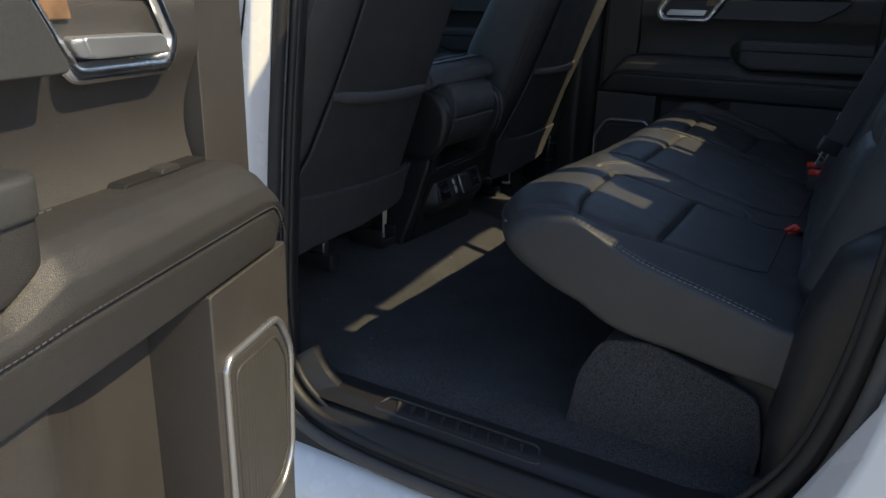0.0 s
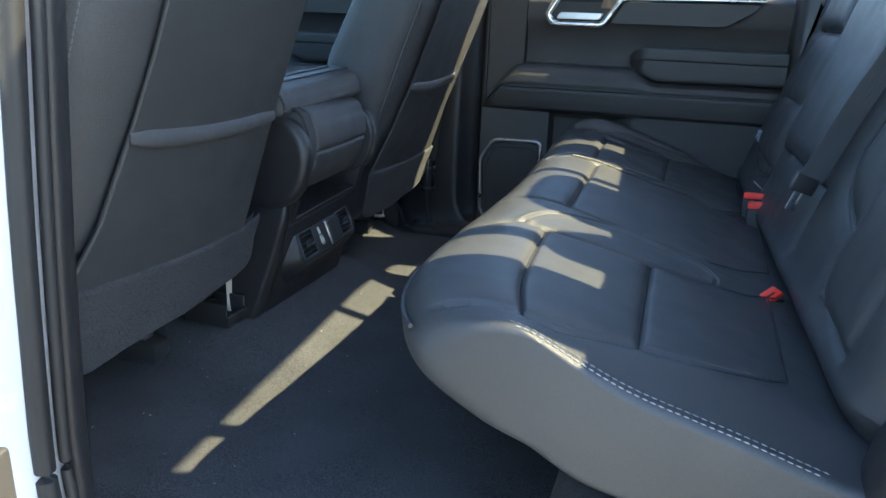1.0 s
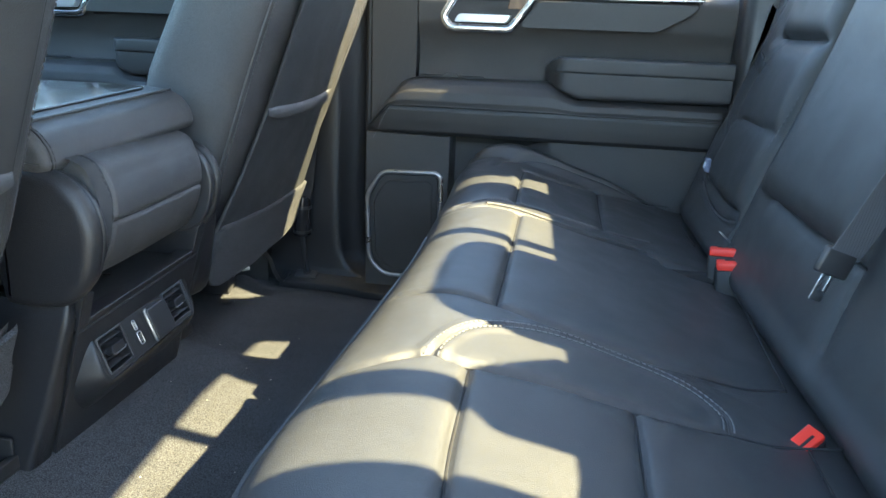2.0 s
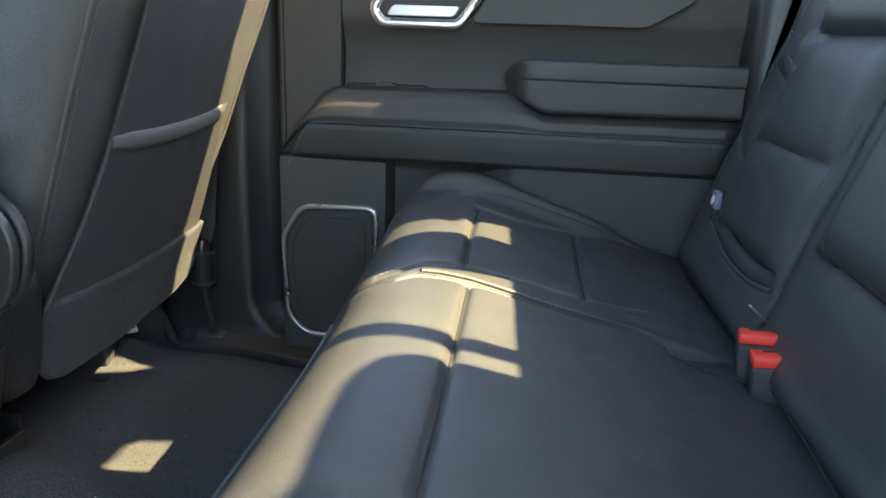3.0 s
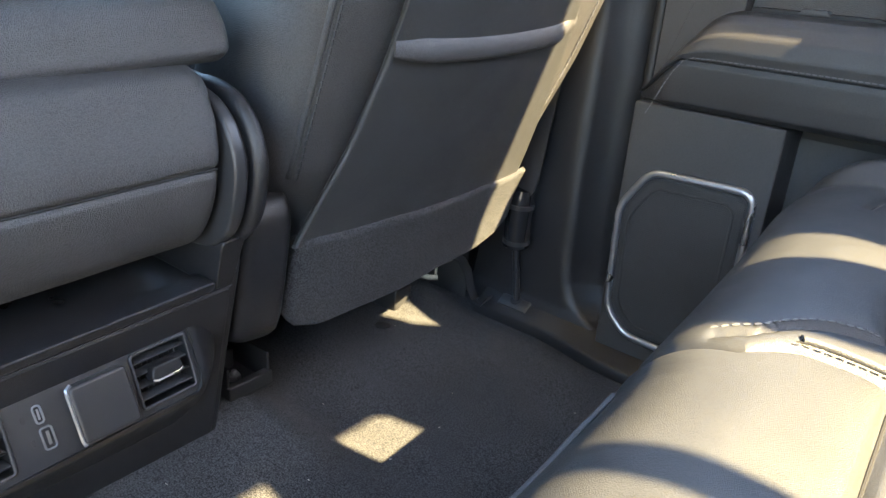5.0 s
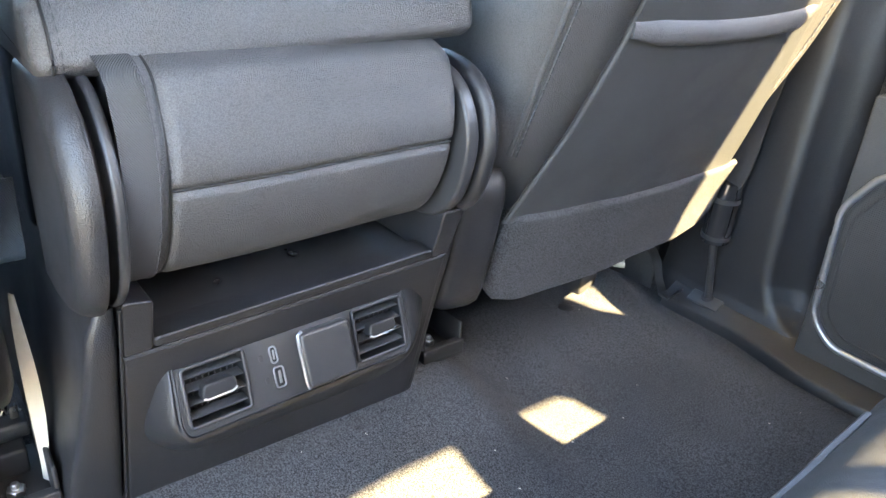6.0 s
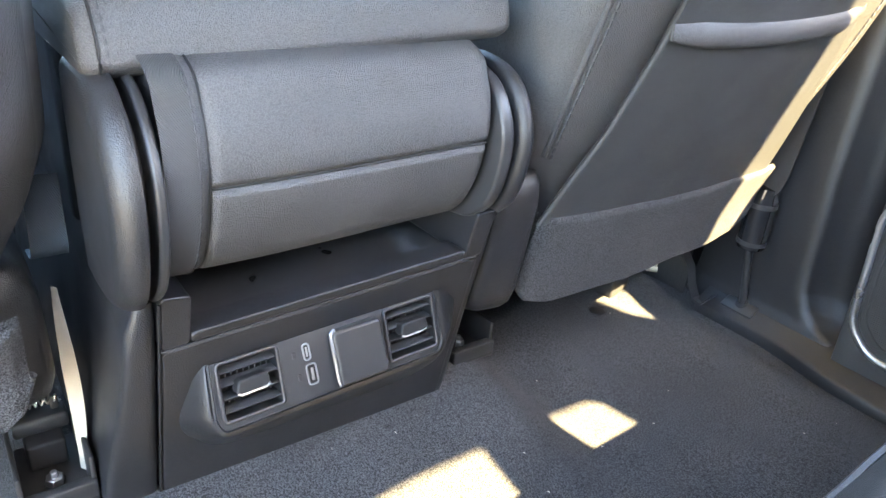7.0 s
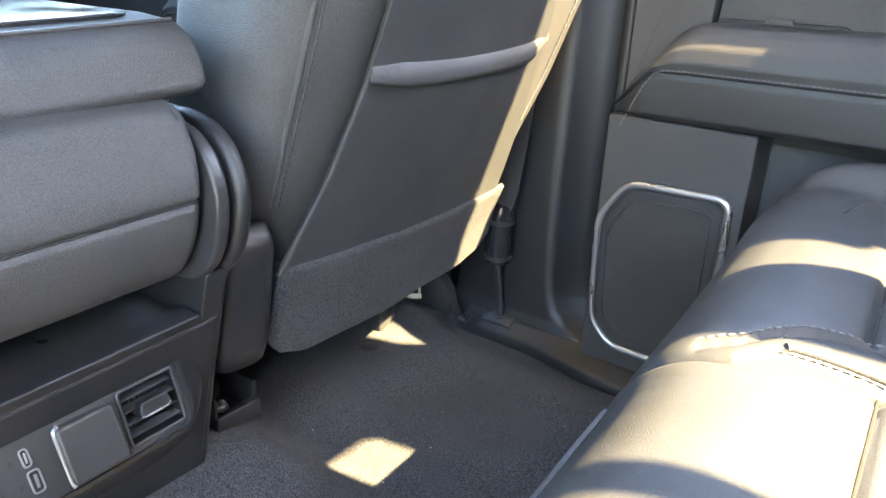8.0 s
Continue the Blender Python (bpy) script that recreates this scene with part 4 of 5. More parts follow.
bm = join(box(1.02, 1.30, -0.28, 0.74, -0.02, 0.20, 0.02), box(1.22, 1.66, -0.74, 0.74, -0.02, 0.25, 0.02), box(0.86, 1.26, 0.225, 0.262, 0.22, 0.30, 0.01))
part("seat_base", bm, PLASTIC_DARK, bench, "black seat base")
part("gap_filler", loft([[(1.285 + 0.32 * (z - 0.3), 0.278, z), (1.285 + 0.32 * (z - 0.3), 0.312, z), (1.40 + 0.32 * (z - 0.3), 0.312, z), (1.40 + 0.32 * (z - 0.3), 0.278, z)] for z in (0.27, 0.40, 0.60, 0.80)]), PLASTIC_DARK, bench, m=SKEW)

# near rear quarter trim
def qt_ring(t):
    z = 0.0 + 0.44 * t
    x0 = lerp(z, (0, 0.10, 0.30, 0.40, 0.44), (1.300, 1.292, 1.312, 1.345, 1.40))
    return [(p.x, p.y, z) for p in rounded([(x0, -0.70, 0), (x0, -0.775, 0), (x0 + 0.03, -0.815, 0), (1.46, -0.84, 0), (1.55, -0.84, 0), (1.55, -0.70, 0)], 0.03, 5)]


structure("quarter_trim", loft([qt_ring(k / 20) for k in range(21)]), PLASTIC, "black moulded trim beside the rear bench", "quarter trim", smooth=60)
structure("quarter_sill", loft([[(p.x, p.y, z) for p in rounded([(1.315, -0.74, 0), (1.325, -0.86, 0), (1.42, -0.865, 0), (1.50, -0.84, 0), (1.50, -0.70, 0)], 0.03, 4)] for z in (-0.06, -0.02, 0.02, 0.035)]), PLASTIC, "black lower trim at the rear of the doorway", "quarter trim", smooth=60)
structure("quarter_inner", box(1.46, 1.60, -0.89, -0.76, -0.06, 0.88, 0.02), PLASTIC_SATIN, "black inner quarter panel behind the doorway", "quarter trim")
structure("quarter_inner_right", box(1.32, 1.66, 0.745, 0.86, -0.02, 0.88, 0.03), PLASTIC_SATIN, "black inner quarter panel behind the right door", "quarter trim")


# ---- seat belts ----
def buckle(p, lean, label, stalk=0.11, size=0.86):
    b = thing("seat_belt_buckle", p, label, "seat belt buckle", "rear seat belt buckles")
    m = Matrix.Translation(p) @ lean @ Matrix.Scale(size, 4)
    part("housing", box(-0.016, 0.016, -0.031, 0.031, -stalk, -0.014, 0.004), RUBBER, b, m=m)
    part("button", box(-0.0145, 0.0145, -0.029, 0.029, -0.016, -0.001, 0.003), RED, b, "bright red release button", m)
    part("slot", box(0.002, 0.006, -0.016, 0.016, -0.004, 0.0005, 0.0005), PLASTIC_DARK, b, m=m)
    part("strap", box(-0.002, 0.002, -0.02, 0.02, -stalk - 0.05, -stalk + 0.01, 0.001), WEBBING_BLACK, b, m=m)
    return b


buckle((1.262, 0.211, 0.338), pose(0, 0, 0, -6, 3, 84), "black belt buckle with red button standing in the bench gap", 0.11, 1.0)
buckle((1.253, 0.245, 0.350), pose(0, 0, 0, -4, 6, 80), "black belt buckle with red button standing behind another", 0.11, 0.95)
buckle((1.245, -0.290, 0.296), pose(0, 0, 0, 30, 12, -48), "black belt buckle leaning on the bench with red button", 0.06, 0.72)


def belt(name_label, line, width, mat, side=(0, 1, 0), tongue=None):
    b = thing("seat_belt", line[0], name_label, "seat belt", "seat belts")
    P = smoothline(line, 8)
    s = Vector(side).normalized() * width / 2
    rings = []
    for i, p in enumerate(P):
        d = (P[min(i + 1, len(P) - 1)] - P[max(i - 1, 0)]).normalized()
        w = (s - d * s.dot(d)).normalized() * width / 2
        nrm = d.cross(w).normalized() * 0.0008
        rings.append([p - w - nrm, p + w - nrm, p + w + nrm, p - w + nrm])
    part("webbing", loft(rings), mat, b)
    if tongue:
        t, d = Vector(tongue[0]), Vector(tongue[1]).normalized()
        w = (Vector(side) - d * Vector(side).dot(d)).normalized()
        nrm = d.cross(w)
        m = Matrix.Translation(t) @ Matrix((w, d, nrm)).transposed().to_4x4() @ Matrix.Scale(0.74, 4)
        part("tongue_grip", box(-0.032, 0.032, -0.022, 0.022, -0.007, 0.007, 0.005), PLASTIC_SATIN, b, "black plastic grip of the belt tongue", m)
        part("tongue_plate", join(box(-0.012, 0.012, 0.048, 0.066, -0.0013, 0.0013, 0.0005), box(-0.012, -0.006, 0.015, 0.05, -0.0013, 0.0013, 0.0004), box(0.006, 0.012, 0.015, 0.05, -0.0013, 0.0013, 0.0004)), STEEL, b, "bright steel belt tongue", m)
    return b


belt("grey belt webbing hanging across the rear backrest with steel tongue", [(1.462, -0.30, 0.93), (1.405, -0.240, 0.76), (1.343, -0.186, 0.602), (1.302, -0.167, 0.487), (1.292, -0.164, 0.462)], 0.046, WEBBING, (0.70, 0.35, -0.25), ((1.285, -0.163, 0.455), (-0.30, -0.06, -0.85)))
belt("belt webbing hanging between driver seat and console, tinted blue as if skylit", [(0.185, -0.237, 0.385), (0.198, -0.239, 0.352), (0.203, -0.240, 0.325), (0.185, -0.240, 0.308), (0.14, -0.240, 0.298)], 0.030, WEBBING_SKYLIT, (0.3, 1, 0.15))
belt("charcoal belt webbing lying along the backrest by the closed door", [(1.435, 0.56, 0.80), (1.392, 0.592, 0.70), (1.352, 0.622, 0.60), (1.310, 0.640, 0.50), (1.283, 0.648, 0.42), (1.268, 0.655, 0.35)], 0.044, WEBBING_BLACK, (0.1, 1, 0.2))
guide = thing("belt_guide", (1.365, 0.615, 0.645), "black plastic belt guide loop on the backrest", "belt guide")
part("loop", box(-0.008, 0.02, -0.043, 0.043, -0.014, 0.014, 0.005), PLASTIC_SATIN, guide, m=Matrix.Translation((1.345, 0.615, 0.643)) @ pose(0, 0, 0, 14, 18, 0))
stow = thing("steel_tongue", (1.262, 0.285, 0.34), "bright steel belt tongue stowed between the seats", "belt tongue")
part("blade", box(-0.0015, 0.0015, -0.004, 0.004, -0.028, 0.024, 0.0007), STEEL, stow, m=Matrix.Translation((1.262, 0.285, 0.352)) @ pose(0, 0, 0, 0, -50, 10))


# ---- front seats ----
SEAT_Y = {1: 0.460, -1: 0.565}


def seat_x(z):
    return 0.196 + 0.38 * z


def seat_in(z, sgn):
    """Half the width of the seat back towards the console."""
    if sgn > 0:
        return lerp(z, (0.17, 0.30, 0.34, 0.38, 0.65, 0.85, 0.98), (0.19, 0.205, 0.225, 0.258, 0.263, 0.262, 0.225))
    return lerp(z, (0.17, 0.31, 0.38, 0.44, 0.65, 0.85, 0.98), (0.245, 0.262, 0.276, 0.288, 0.288, 0.28, 0.24))


def seat_out(z, sgn):
    """Half the width of the seat back towards the door."""
    if sgn > 0:
        return lerp(z, (0.17, 0.226, 0.30, 0.36, 0.48, 0.60, 0.67, 0.85, 0.98), (0.22, 0.258, 0.270, 0.292, 0.318, 0.322, 0.330, 0.330, 0.27))
    return lerp(z, (0.17, 0.30, 0.55, 0.67, 0.85, 0.98), (0.20, 0.225, 0.243, 0.245, 0.240, 0.21))


def seat_depth(z):
    return lerp(z, (0.17, 0.30, 0.6, 0.9, 0.98), (0.15, 0.20, 0.23, 0.19, 0.10)), seat_x(z) - 0.006 - 0.06 * ease(z, 0.90, 0.98)


def seat_power(e, sgn):
    """How square the corner of the seat back is; the passenger's outer one is squarest."""
    return 0.30 if e > 0 and sgn > 0 else 0.42


def seat_corner(z, e, f, sgn):
    """A place on the rounded corner of the seat back; f is the share of the half width."""
    T, xr = seat_depth(z)
    q = seat_power(e, sgn)
    sa = f ** (1 / q)
    return Vector((xr - T / 2 * (1 - math.sqrt(1 - sa * sa) ** q), SEAT_Y[sgn] + e * f * (seat_in(z, sgn) if e < 0 else seat_out(z, sgn)), z))


def front_seat(side, label):
    sgn = 1 if side > 0 else -1
    yc = SEAT_Y[sgn]
    m = Matrix.Diagonal((1, sgn, 1, 1))
    s = thing("front_seat", (0.1, sgn * yc, 0.0), label, "car seat", "front seats")
    rings = []
    for k in range(60):
        z = 0.17 + 0.81 * k / 59
        T, xr = seat_depth(z)
        ring = []
        for j in range(64):
            a = 2 * math.pi * j / 64
            ca, sa = math.cos(a), math.sin(a)
            q = seat_power(sa, sgn)
            y = (seat_in(z, sgn) if sa < 0 else seat_out(z, sgn)) * math.copysign(abs(sa) ** q, sa)
            x = xr - T / 2 + T / 2 * math.copysign(abs(ca) ** q, ca)
            if sgn < 0 and sa < 0:
                y -= lerp(z, (0.30, 0.35, 0.39, 0.45), (0.015, 0.022, 0.037, 0.044)) * ease((xr - x) / T, 0.10, 0.42)
            ring.append((x + 0.0015 * noise.noise(Vector((x * 12, y * 12, z * 12))), yc + y, z))
        rings.append(ring)
    part("seatback", loft(rings), LEATHER, s, "charcoal leather seat back", m, 60)
    S = lambda y, z: seat_x(z) + 0.008 * (1 - ((y - yc) / 0.27) ** 2)
    # seams where the side leather meets the back
    for e in (-1, 1):
        zs = [(0.38 if e < 0 else 0.31) + (0.53 if e < 0 else 0.60) * k / 40 for k in range(41)]
        f = 0.945 if sgn < 0 else 0.80 if e > 0 else 0.855
        part("seam", tube([seat_corner(z, e, f + 0.03, sgn) - Vector((0.002, e * 0.001, 0)) for z in zs], 0.0042, 8), LEATHER, s, m=m)
        part("stitching", stitches([seat_corner(z, e, f, sgn) + Vector((0.0014, e * 0.0006, 0)) for z in zs], 0.0066, 0.0088, 0.0013 if sgn > 0 else 0.0010, (1, 0, 0)), THREAD if e > 0 else THREAD_DARK, s, m=m)
    # inset back panel
    zk = (0.29, 0.34, 0.41, 0.505, 0.55, 0.64, 0.93)
    yl = lambda z: lerp(z, zk, (0.243, 0.257, 0.280, 0.295, 0.297, 0.300, 0.305) if sgn > 0 else (0.335, 0.338, 0.345, 0.352, 0.353, 0.353, 0.36))
    yr = lambda z: lerp(z, zk, (0.700, 0.694, 0.682, 0.659, 0.650, 0.606, 0.590) if sgn > 0 else (0.785, 0.763, 0.733, 0.718, 0.710, 0.700, 0.690))

    def panel(z0, z1, lift, edge):
        def f(u, v):
            u, v = 0.5 - 0.5 * math.cos(math.pi * u), 0.5 - 0.5 * math.cos(math.pi * v)
            z = z0 + (z1 - z0) * u
            a, b = yl(z), yr(z)
            y = a + (b - a) * v
            d = min(y - a, b - y, z - z0 + 0.004, z1 - z + 0.004)
            o = lift * math.sqrt(max(0.0, 1 - (1 - min(1, d / edge)) ** 2)) - 0.004
            return (S(y, z) + o, y, z)
        return f
    part("upper_panel", patch(panel(0.50, 0.93, 0.0045, 0.003), 46, 50), LEATHER_SOFT, s, m=m, smooth=60)
    part("map_pocket", patch(panel(0.292, 0.525, 0.0065, 0.004), 36, 50), LEATHER_SOFT, s, "leather map pocket", m, 60)

    for edge in (yl, yr):
        part("seam", tube([(S(edge(z), z) - 0.0022, edge(z), z) for z in [0.297 + 0.63 * k / 50 for k in range(51)]], 0.0014, 6), PLASTIC_DARK, s, m=m)
    # rolled mouth of the pocket
    def mouth(u, k):
        ya = yl(0.53) + 0.002
        y = ya + (yr(0.53) - ya) * u
        z = 0.527 - 0.010 * math.sin(math.pi * u) ** 0.8 - 0.004 * (1 - u) + 0.004 * u
        a = 2 * math.pi * k
        t = min(1.0, 0.25 + 6 * u) * (0.25 + 0.75 * ease(1 - u, 0, 0.12))
        return (S(y, z) + 0.003 + 0.0062 * math.cos(a) * t, y, z + 0.0135 * math.sin(a) * (0.5 + 0.5 * t) + 0.012 * ease(u, 0.86, 1.0) * (sgn > 0))
    part("pocket_mouth", loft([[mouth(k / 40, j / 16) for j in range(16)] for k in range(41)]), LEATHER, s, "gathered leather pocket mouth", m, 60)

    # carpet skirt
    def skirt(u, v):
        y = (0.250 + 0.474 * v) if sgn > 0 else (0.279 + 0.497 * v)
        zt = 0.304 - 0.008 * math.sin(math.pi * v) + (0.012 * (1 - ease(v, 0, 0.14)) + 0.016 * v if sgn < 0 else 0)
        if sgn > 0:
            zb = lerp(v, (0, 0.04, 0.13, 0.45, 0.62, 0.83, 0.93, 1.0), (0.205, 0.176, 0.160, 0.158, 0.170, 0.176, 0.190, 0.232))
        else:
            zb = lerp(v, (0, 0.02, 0.05, 0.12, 0.40, 0.70, 0.86, 1.0), (0.255, 0.226, 0.212, 0.202, 0.182, 0.176, 0.163, 0.185))
        z = zt + (zb - zt) * u
        o = 0.012 * math.sqrt(max(0.0, 1 - (1 - min(1, min(u / 0.08 + 0.05, v / 0.04, (1 - v) / 0.04))) ** 2)) + 0.006 * ease(u, 0.5, 1)
        return (S(y, z) - 0.004 + o, y, z + 0.002 * noise.noise(Vector((y * 14, z * 14, 3))))
    bm = patch(skirt, 20, 50)
    part("carpet_skirt", bm, CARPET_SOFT, s, "dark carpeted skirt", m, 60)
    part("skirt_back", patch(lambda u, v: tuple(Vector(skirt(u, v)) - Vector((0.012, 0, 0))), 6, 30), CARPET_SOFT, s, m=m)
    part("skirt_hem", tube([Vector(skirt(1, v / 40)) - Vector((0.005, 0, 0)) for v in range(41)], 0.006, 8), CARPET_SOFT, s, m=m)
    # cushion and side shields
    def cush(y):
        d = end_inset(y, yc - 0.235, yc + 0.235, 0.05)
        return [(p.x, y, p.y) for p in rounded([(-0.34 + d, 0.20 + d, 0), (0.15 - d, 0.17 + d, 0), (0.19 - d, 0.30 - d, 0), (-0.30 + d, 0.38 - d, 0)], 0.05, 5)]
    part("seat_cushion", loft([cush(y) for y in round_ys(yc - 0.235, yc + 0.235, 0.05, 12)]), LEATHER, s, m=m, smooth=60)
    lo = 0.175 if sgn > 0 else 0.17
    sx = 0.262 if sgn > 0 else 0.195
    ya, yb = (0.172, 0.240) if sgn > 0 else (0.254, 0.335)
    part("side_shield", loft([[(p.x, p.y, z) for p in rounded([(-0.02 + 0.2 * d, ya + d, 0), (sx + 0.20 * (z - 0.05) - d, ya + d, 0), (sx + 0.008 + 0.20 * (z - 0.05) - d, yb, 0), (-0.02, yb, 0)], 0.020, 5)] for z, d in ((lo, 0.012), (lo + 0.01, 0.004), (lo + 0.03, 0.0), (0.21, 0.0), (0.25 - 0.015 * (sgn < 0), 0.0), (0.325 - 0.03 * (sgn < 0), 0.003), (0.348 - 0.03 * (sgn < 0), 0.010), (0.360 - 0.03 * (sgn < 0), 0.022))]), PLASTIC, s, m=m, smooth=60)
    for y in (yc - 0.19, yc + 0.19):
        part("seat_rail", box(-0.38, 0.13, y - 0.022, y + 0.022, 0.0, 0.045, 0.004), PLASTIC_SATIN, s, m=m)
        part("rail_slider", box(-0.33, 0.10, y - 0.014, y + 0.014, 0.045, 0.075, 0.004), STEEL, s, m=m)
        part("seat_bracket", box(-0.30, 0.08, y - 0.018, y + 0.018, 0.07, 0.20, 0.008), PLASTIC_DARK, s, m=m)
    return s


front_seat(1, "charcoal leather front passenger seat with sunlit outer edge and map pocket")
front_seat(-1, "charcoal leather driver seat back with map pocket and carpet skirt")

# seat track covers on the floor
for y, x in ((-0.272, 0.195), (0.240, 0.178)):
    t = thing("seat_track_cover", (x, y, 0.0), "black plastic cover on the end of a seat track", "seat track cover", "seat track covers")
    m = Matrix.Translation((x, y, floor_z(x, y) + 0.004))
    part("side", box(-0.06, 0.045, -0.034, -0.029, 0.0, 0.046, 0.002), RUBBER, t, m=m)
    part("side", box(-0.06, 0.045, 0.029, 0.034, 0.0, 0.046, 0.002), RUBBER, t, m=m)
    part("bottom", box(-0.06, 0.05, -0.034, 0.034, -0.004, 0.003, 0.002), RUBBER, t, m=m)
    part("bolt", disc((0.012, 0, 0.003), (0, 0, 1), 0.009, 0.008, 6), STEEL, t, "zinc bolt head", m)
    part("stud", disc((0.012, 0, 0.011), (0, 0, 1), 0.004, 0.006, 12), STEEL, t, m=m)
    part("end_lip", box(0.038, 0.05, -0.034, 0.034, 0.0, 0.020, 0.002), RUBBER, t, m=m)
    part("slide", box(-0.14, -0.012, -0.018, 0.018, 0.004, 0.034, 0.003), PLASTIC_DARK, t, m=m)
    part("latch", join(box(-0.055, -0.030, -0.026, 0.026, 0.034, 0.052, 0.004), box(-0.050, -0.042, -0.020, -0.012, 0.048, 0.066, 0.002), box(-0.050, -0.042, 0.012, 0.020, 0.048, 0.066, 0.002)), RUBBER, t, m=m)
    part("spring", tube([(-0.046 + 0.004 * math.cos(k), -0.022 + 0.044 * k / 50, 0.062 + 0.004 * math.sin(k)) for k in range(51)], 0.0011, 5), STEEL, t, m=m)
strap = thing("label_strap", (0.20, -0.25, 0.075), "cream printed strap hanging beside the driver seat", "strap")
part("strip", loft([[(0.20 + a, -0.238 + 0.006 * math.sin(14 * z) + b * (0.3 + 0.7 * math.sin(math.pi * k / 14)) - 0.012 * (1 - k / 14), z) for a, b in ((0.0, -0.007), (0.006, 0.006), (0.0075, 0.006), (0.0015, -0.007))] for k, z in [(k, 0.075 + 0.21 * k / 14) for k in range(15)]]), CREAM, strap)


# ---- centre console ----
def con_x(z):
    return 0.242 + 0.29 * z


def con_rise(u, v):
    """The upper part of the console leans a little towards the driver."""
    return 0.05 * (u + 0.03) * ease(v, 0.07, 0.18)


con = thing("centre_console", (0.0, 0.0, 0.03), "black plastic centre console with padded armrest and rear vents", "centre console")
CP = lambda u, v, w: (con_x(v) - w, u, v + con_rise(u, v))
VP = lambda u, v, w: (0.401 - 0.38 * v - 0.935 * w, u, v + con_rise(u, v) - 0.355 * w)
for e in (-1, 1):
    rings = []
    for k in range(13):
        z = 0.03 + 0.292 * k / 12
        d = 0.010 * ease(k, 11, 12)
        out, inn = (-0.211 - 0.027 * (1 - ease(z, 0.03, 0.32)), -0.1865) if e < 0 else (0.163 + 0.006 * (1 - z / 0.33), 0.135)
        x1 = con_x(z) - 0.001
        rings.append([(p.x, p.y, p.z + con_rise(p.y, p.z)) for p in rounded([(-0.32, inn, z), (x1 - d, inn, z), (x1 - d, out + (d if e < 0 else -d), z), (-0.32, out + (d if e < 0 else -d), z)], 0.011, 4)])
    part("side_wall", loft(rings), PLASTIC, con, smooth=50)
# rear face below the storage slot
lower = rounded([(-0.184, 0.03, 0), (0.158, 0.03, 0), (0.152, 0.2695, 0), (-0.184, 0.2695, 0)], 0.005, 3)
behind = [(p.x, p.y) for p in rounded([(-0.142, 0.135, 0), (0.112, 0.135, 0), (0.106, 0.236, 0), (-0.140, 0.236, 0)], 0.01, 3)]
part("rear_panel", plate([(p.x, p.y) for p in lower], [behind], CP, 0.0, 0.05, 0.003), PLASTIC, con)
part("seam", tube([CP(-0.1855, v, 0.0006) for v in (0.04, 0.1, 0.2, 0.27, 0.325)], 0.0013, 6), PLASTIC_DARK, con)
part("seam", tube([CP(-0.184 + 0.336 * k / 8, 0.2705, 0.001) for k in range(9)], 0.0012, 6), PLASTIC_DARK, con)
for out, deep in (([(-0.184, 0.2715), (-0.159, 0.2715), (-0.159, 0.326), (-0.184, 0.331)], 0.08), ([(0.132, 0.2715), (0.154, 0.2715), (0.160, 0.330), (0.132, 0.330)], 0.13), ([(-0.1588, 0.2715), (0.1318, 0.2715), (0.1318, 0.2835), (-0.1588, 0.2835)], 0.03)):
    part("upper_rim", slab([(p.x, p.y) for p in rounded([(a, b, 0) for a, b in out], 0.005, 4)], CP, 0.0, deep, 0.004), PLASTIC, con)
part("shelf", loft([[(x, y, 0.272 + con_rise(y, 0.27) - d) for y, d in ((-0.162, 0), (0.135, 0), (0.135, 0.012), (-0.162, 0.012))] for x in (0.08, 0.20, con_x(0.27) - 0.012)]), PLASTIC_SATIN, con)
part("shelf_stud", disc((0.262, 0.095, 0.2735), (0, 0, 1), 0.010, 0.004, 18, 0.003), PLASTIC_SATIN, con)
part("armrest_side", box(-0.28, 0.15, -0.210, -0.192, 0.318, 0.50, 0.008), PLASTIC, con)
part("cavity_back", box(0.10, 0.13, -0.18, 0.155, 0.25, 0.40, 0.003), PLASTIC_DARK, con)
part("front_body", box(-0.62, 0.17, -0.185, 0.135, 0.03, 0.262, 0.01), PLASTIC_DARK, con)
part("forward_body", box(-1.1, -0.30, -0.20, 0.165, 0.0, 0.36, 0.03), PLASTIC, con)
# pod that swells out of the panel towards its tilted vent face
foot_out = rounded([(-0.152, 0.249, 0), (0.130, 0.249, 0), (0.150, 0.165, 0), (0.118, 0.104, 0), (-0.130, 0.100, 0), (-0.174, 0.160, 0)], 0.03, 8)
face_out = rounded([(-0.1455, 0.2445, 0), (0.104, 0.2415, 0), (0.106, 0.185, 0), (0.100, 0.174, 0), (-0.142, 0.173, 0), (-0.1475, 0.185, 0)], 0.006, 8)
plate_out = [Vector((p.x * 0.978 - 0.0004, 0.209 + (p.y - 0.209) * 0.932, 0)) for p in face_out]
A = [Vector(CP(p.x, p.y, 0.002)) for p in foot_out]
B = [Vector(VP(p.x, p.y, 0.0)) for p in face_out]
rings = []
for k in range(9):
    t = k / 8
    out = 0.007 * math.sin(math.pi * t)
    rings.append([a.lerp(b, 1 - (1 - t) ** 1.5) + Vector((out * 0.9, 0, out * 0.25)) * (1 if a.z < 0.22 else 0.2) for a, b in zip(A, B)])
rings.append([Vector(VP(p.x * 0.985 - 0.0003, 0.209 + (p.y - 0.209) * 0.955, -0.001)) for p in face_out])
rings.append([Vector(VP(p.x * 0.972 - 0.0005, 0.209 + (p.y - 0.209) * 0.92, 0.002)) for p in face_out])
part("vent_pod", loft(rings, caps=False), PLASTIC, con, "raised black vent surround", smooth=70)


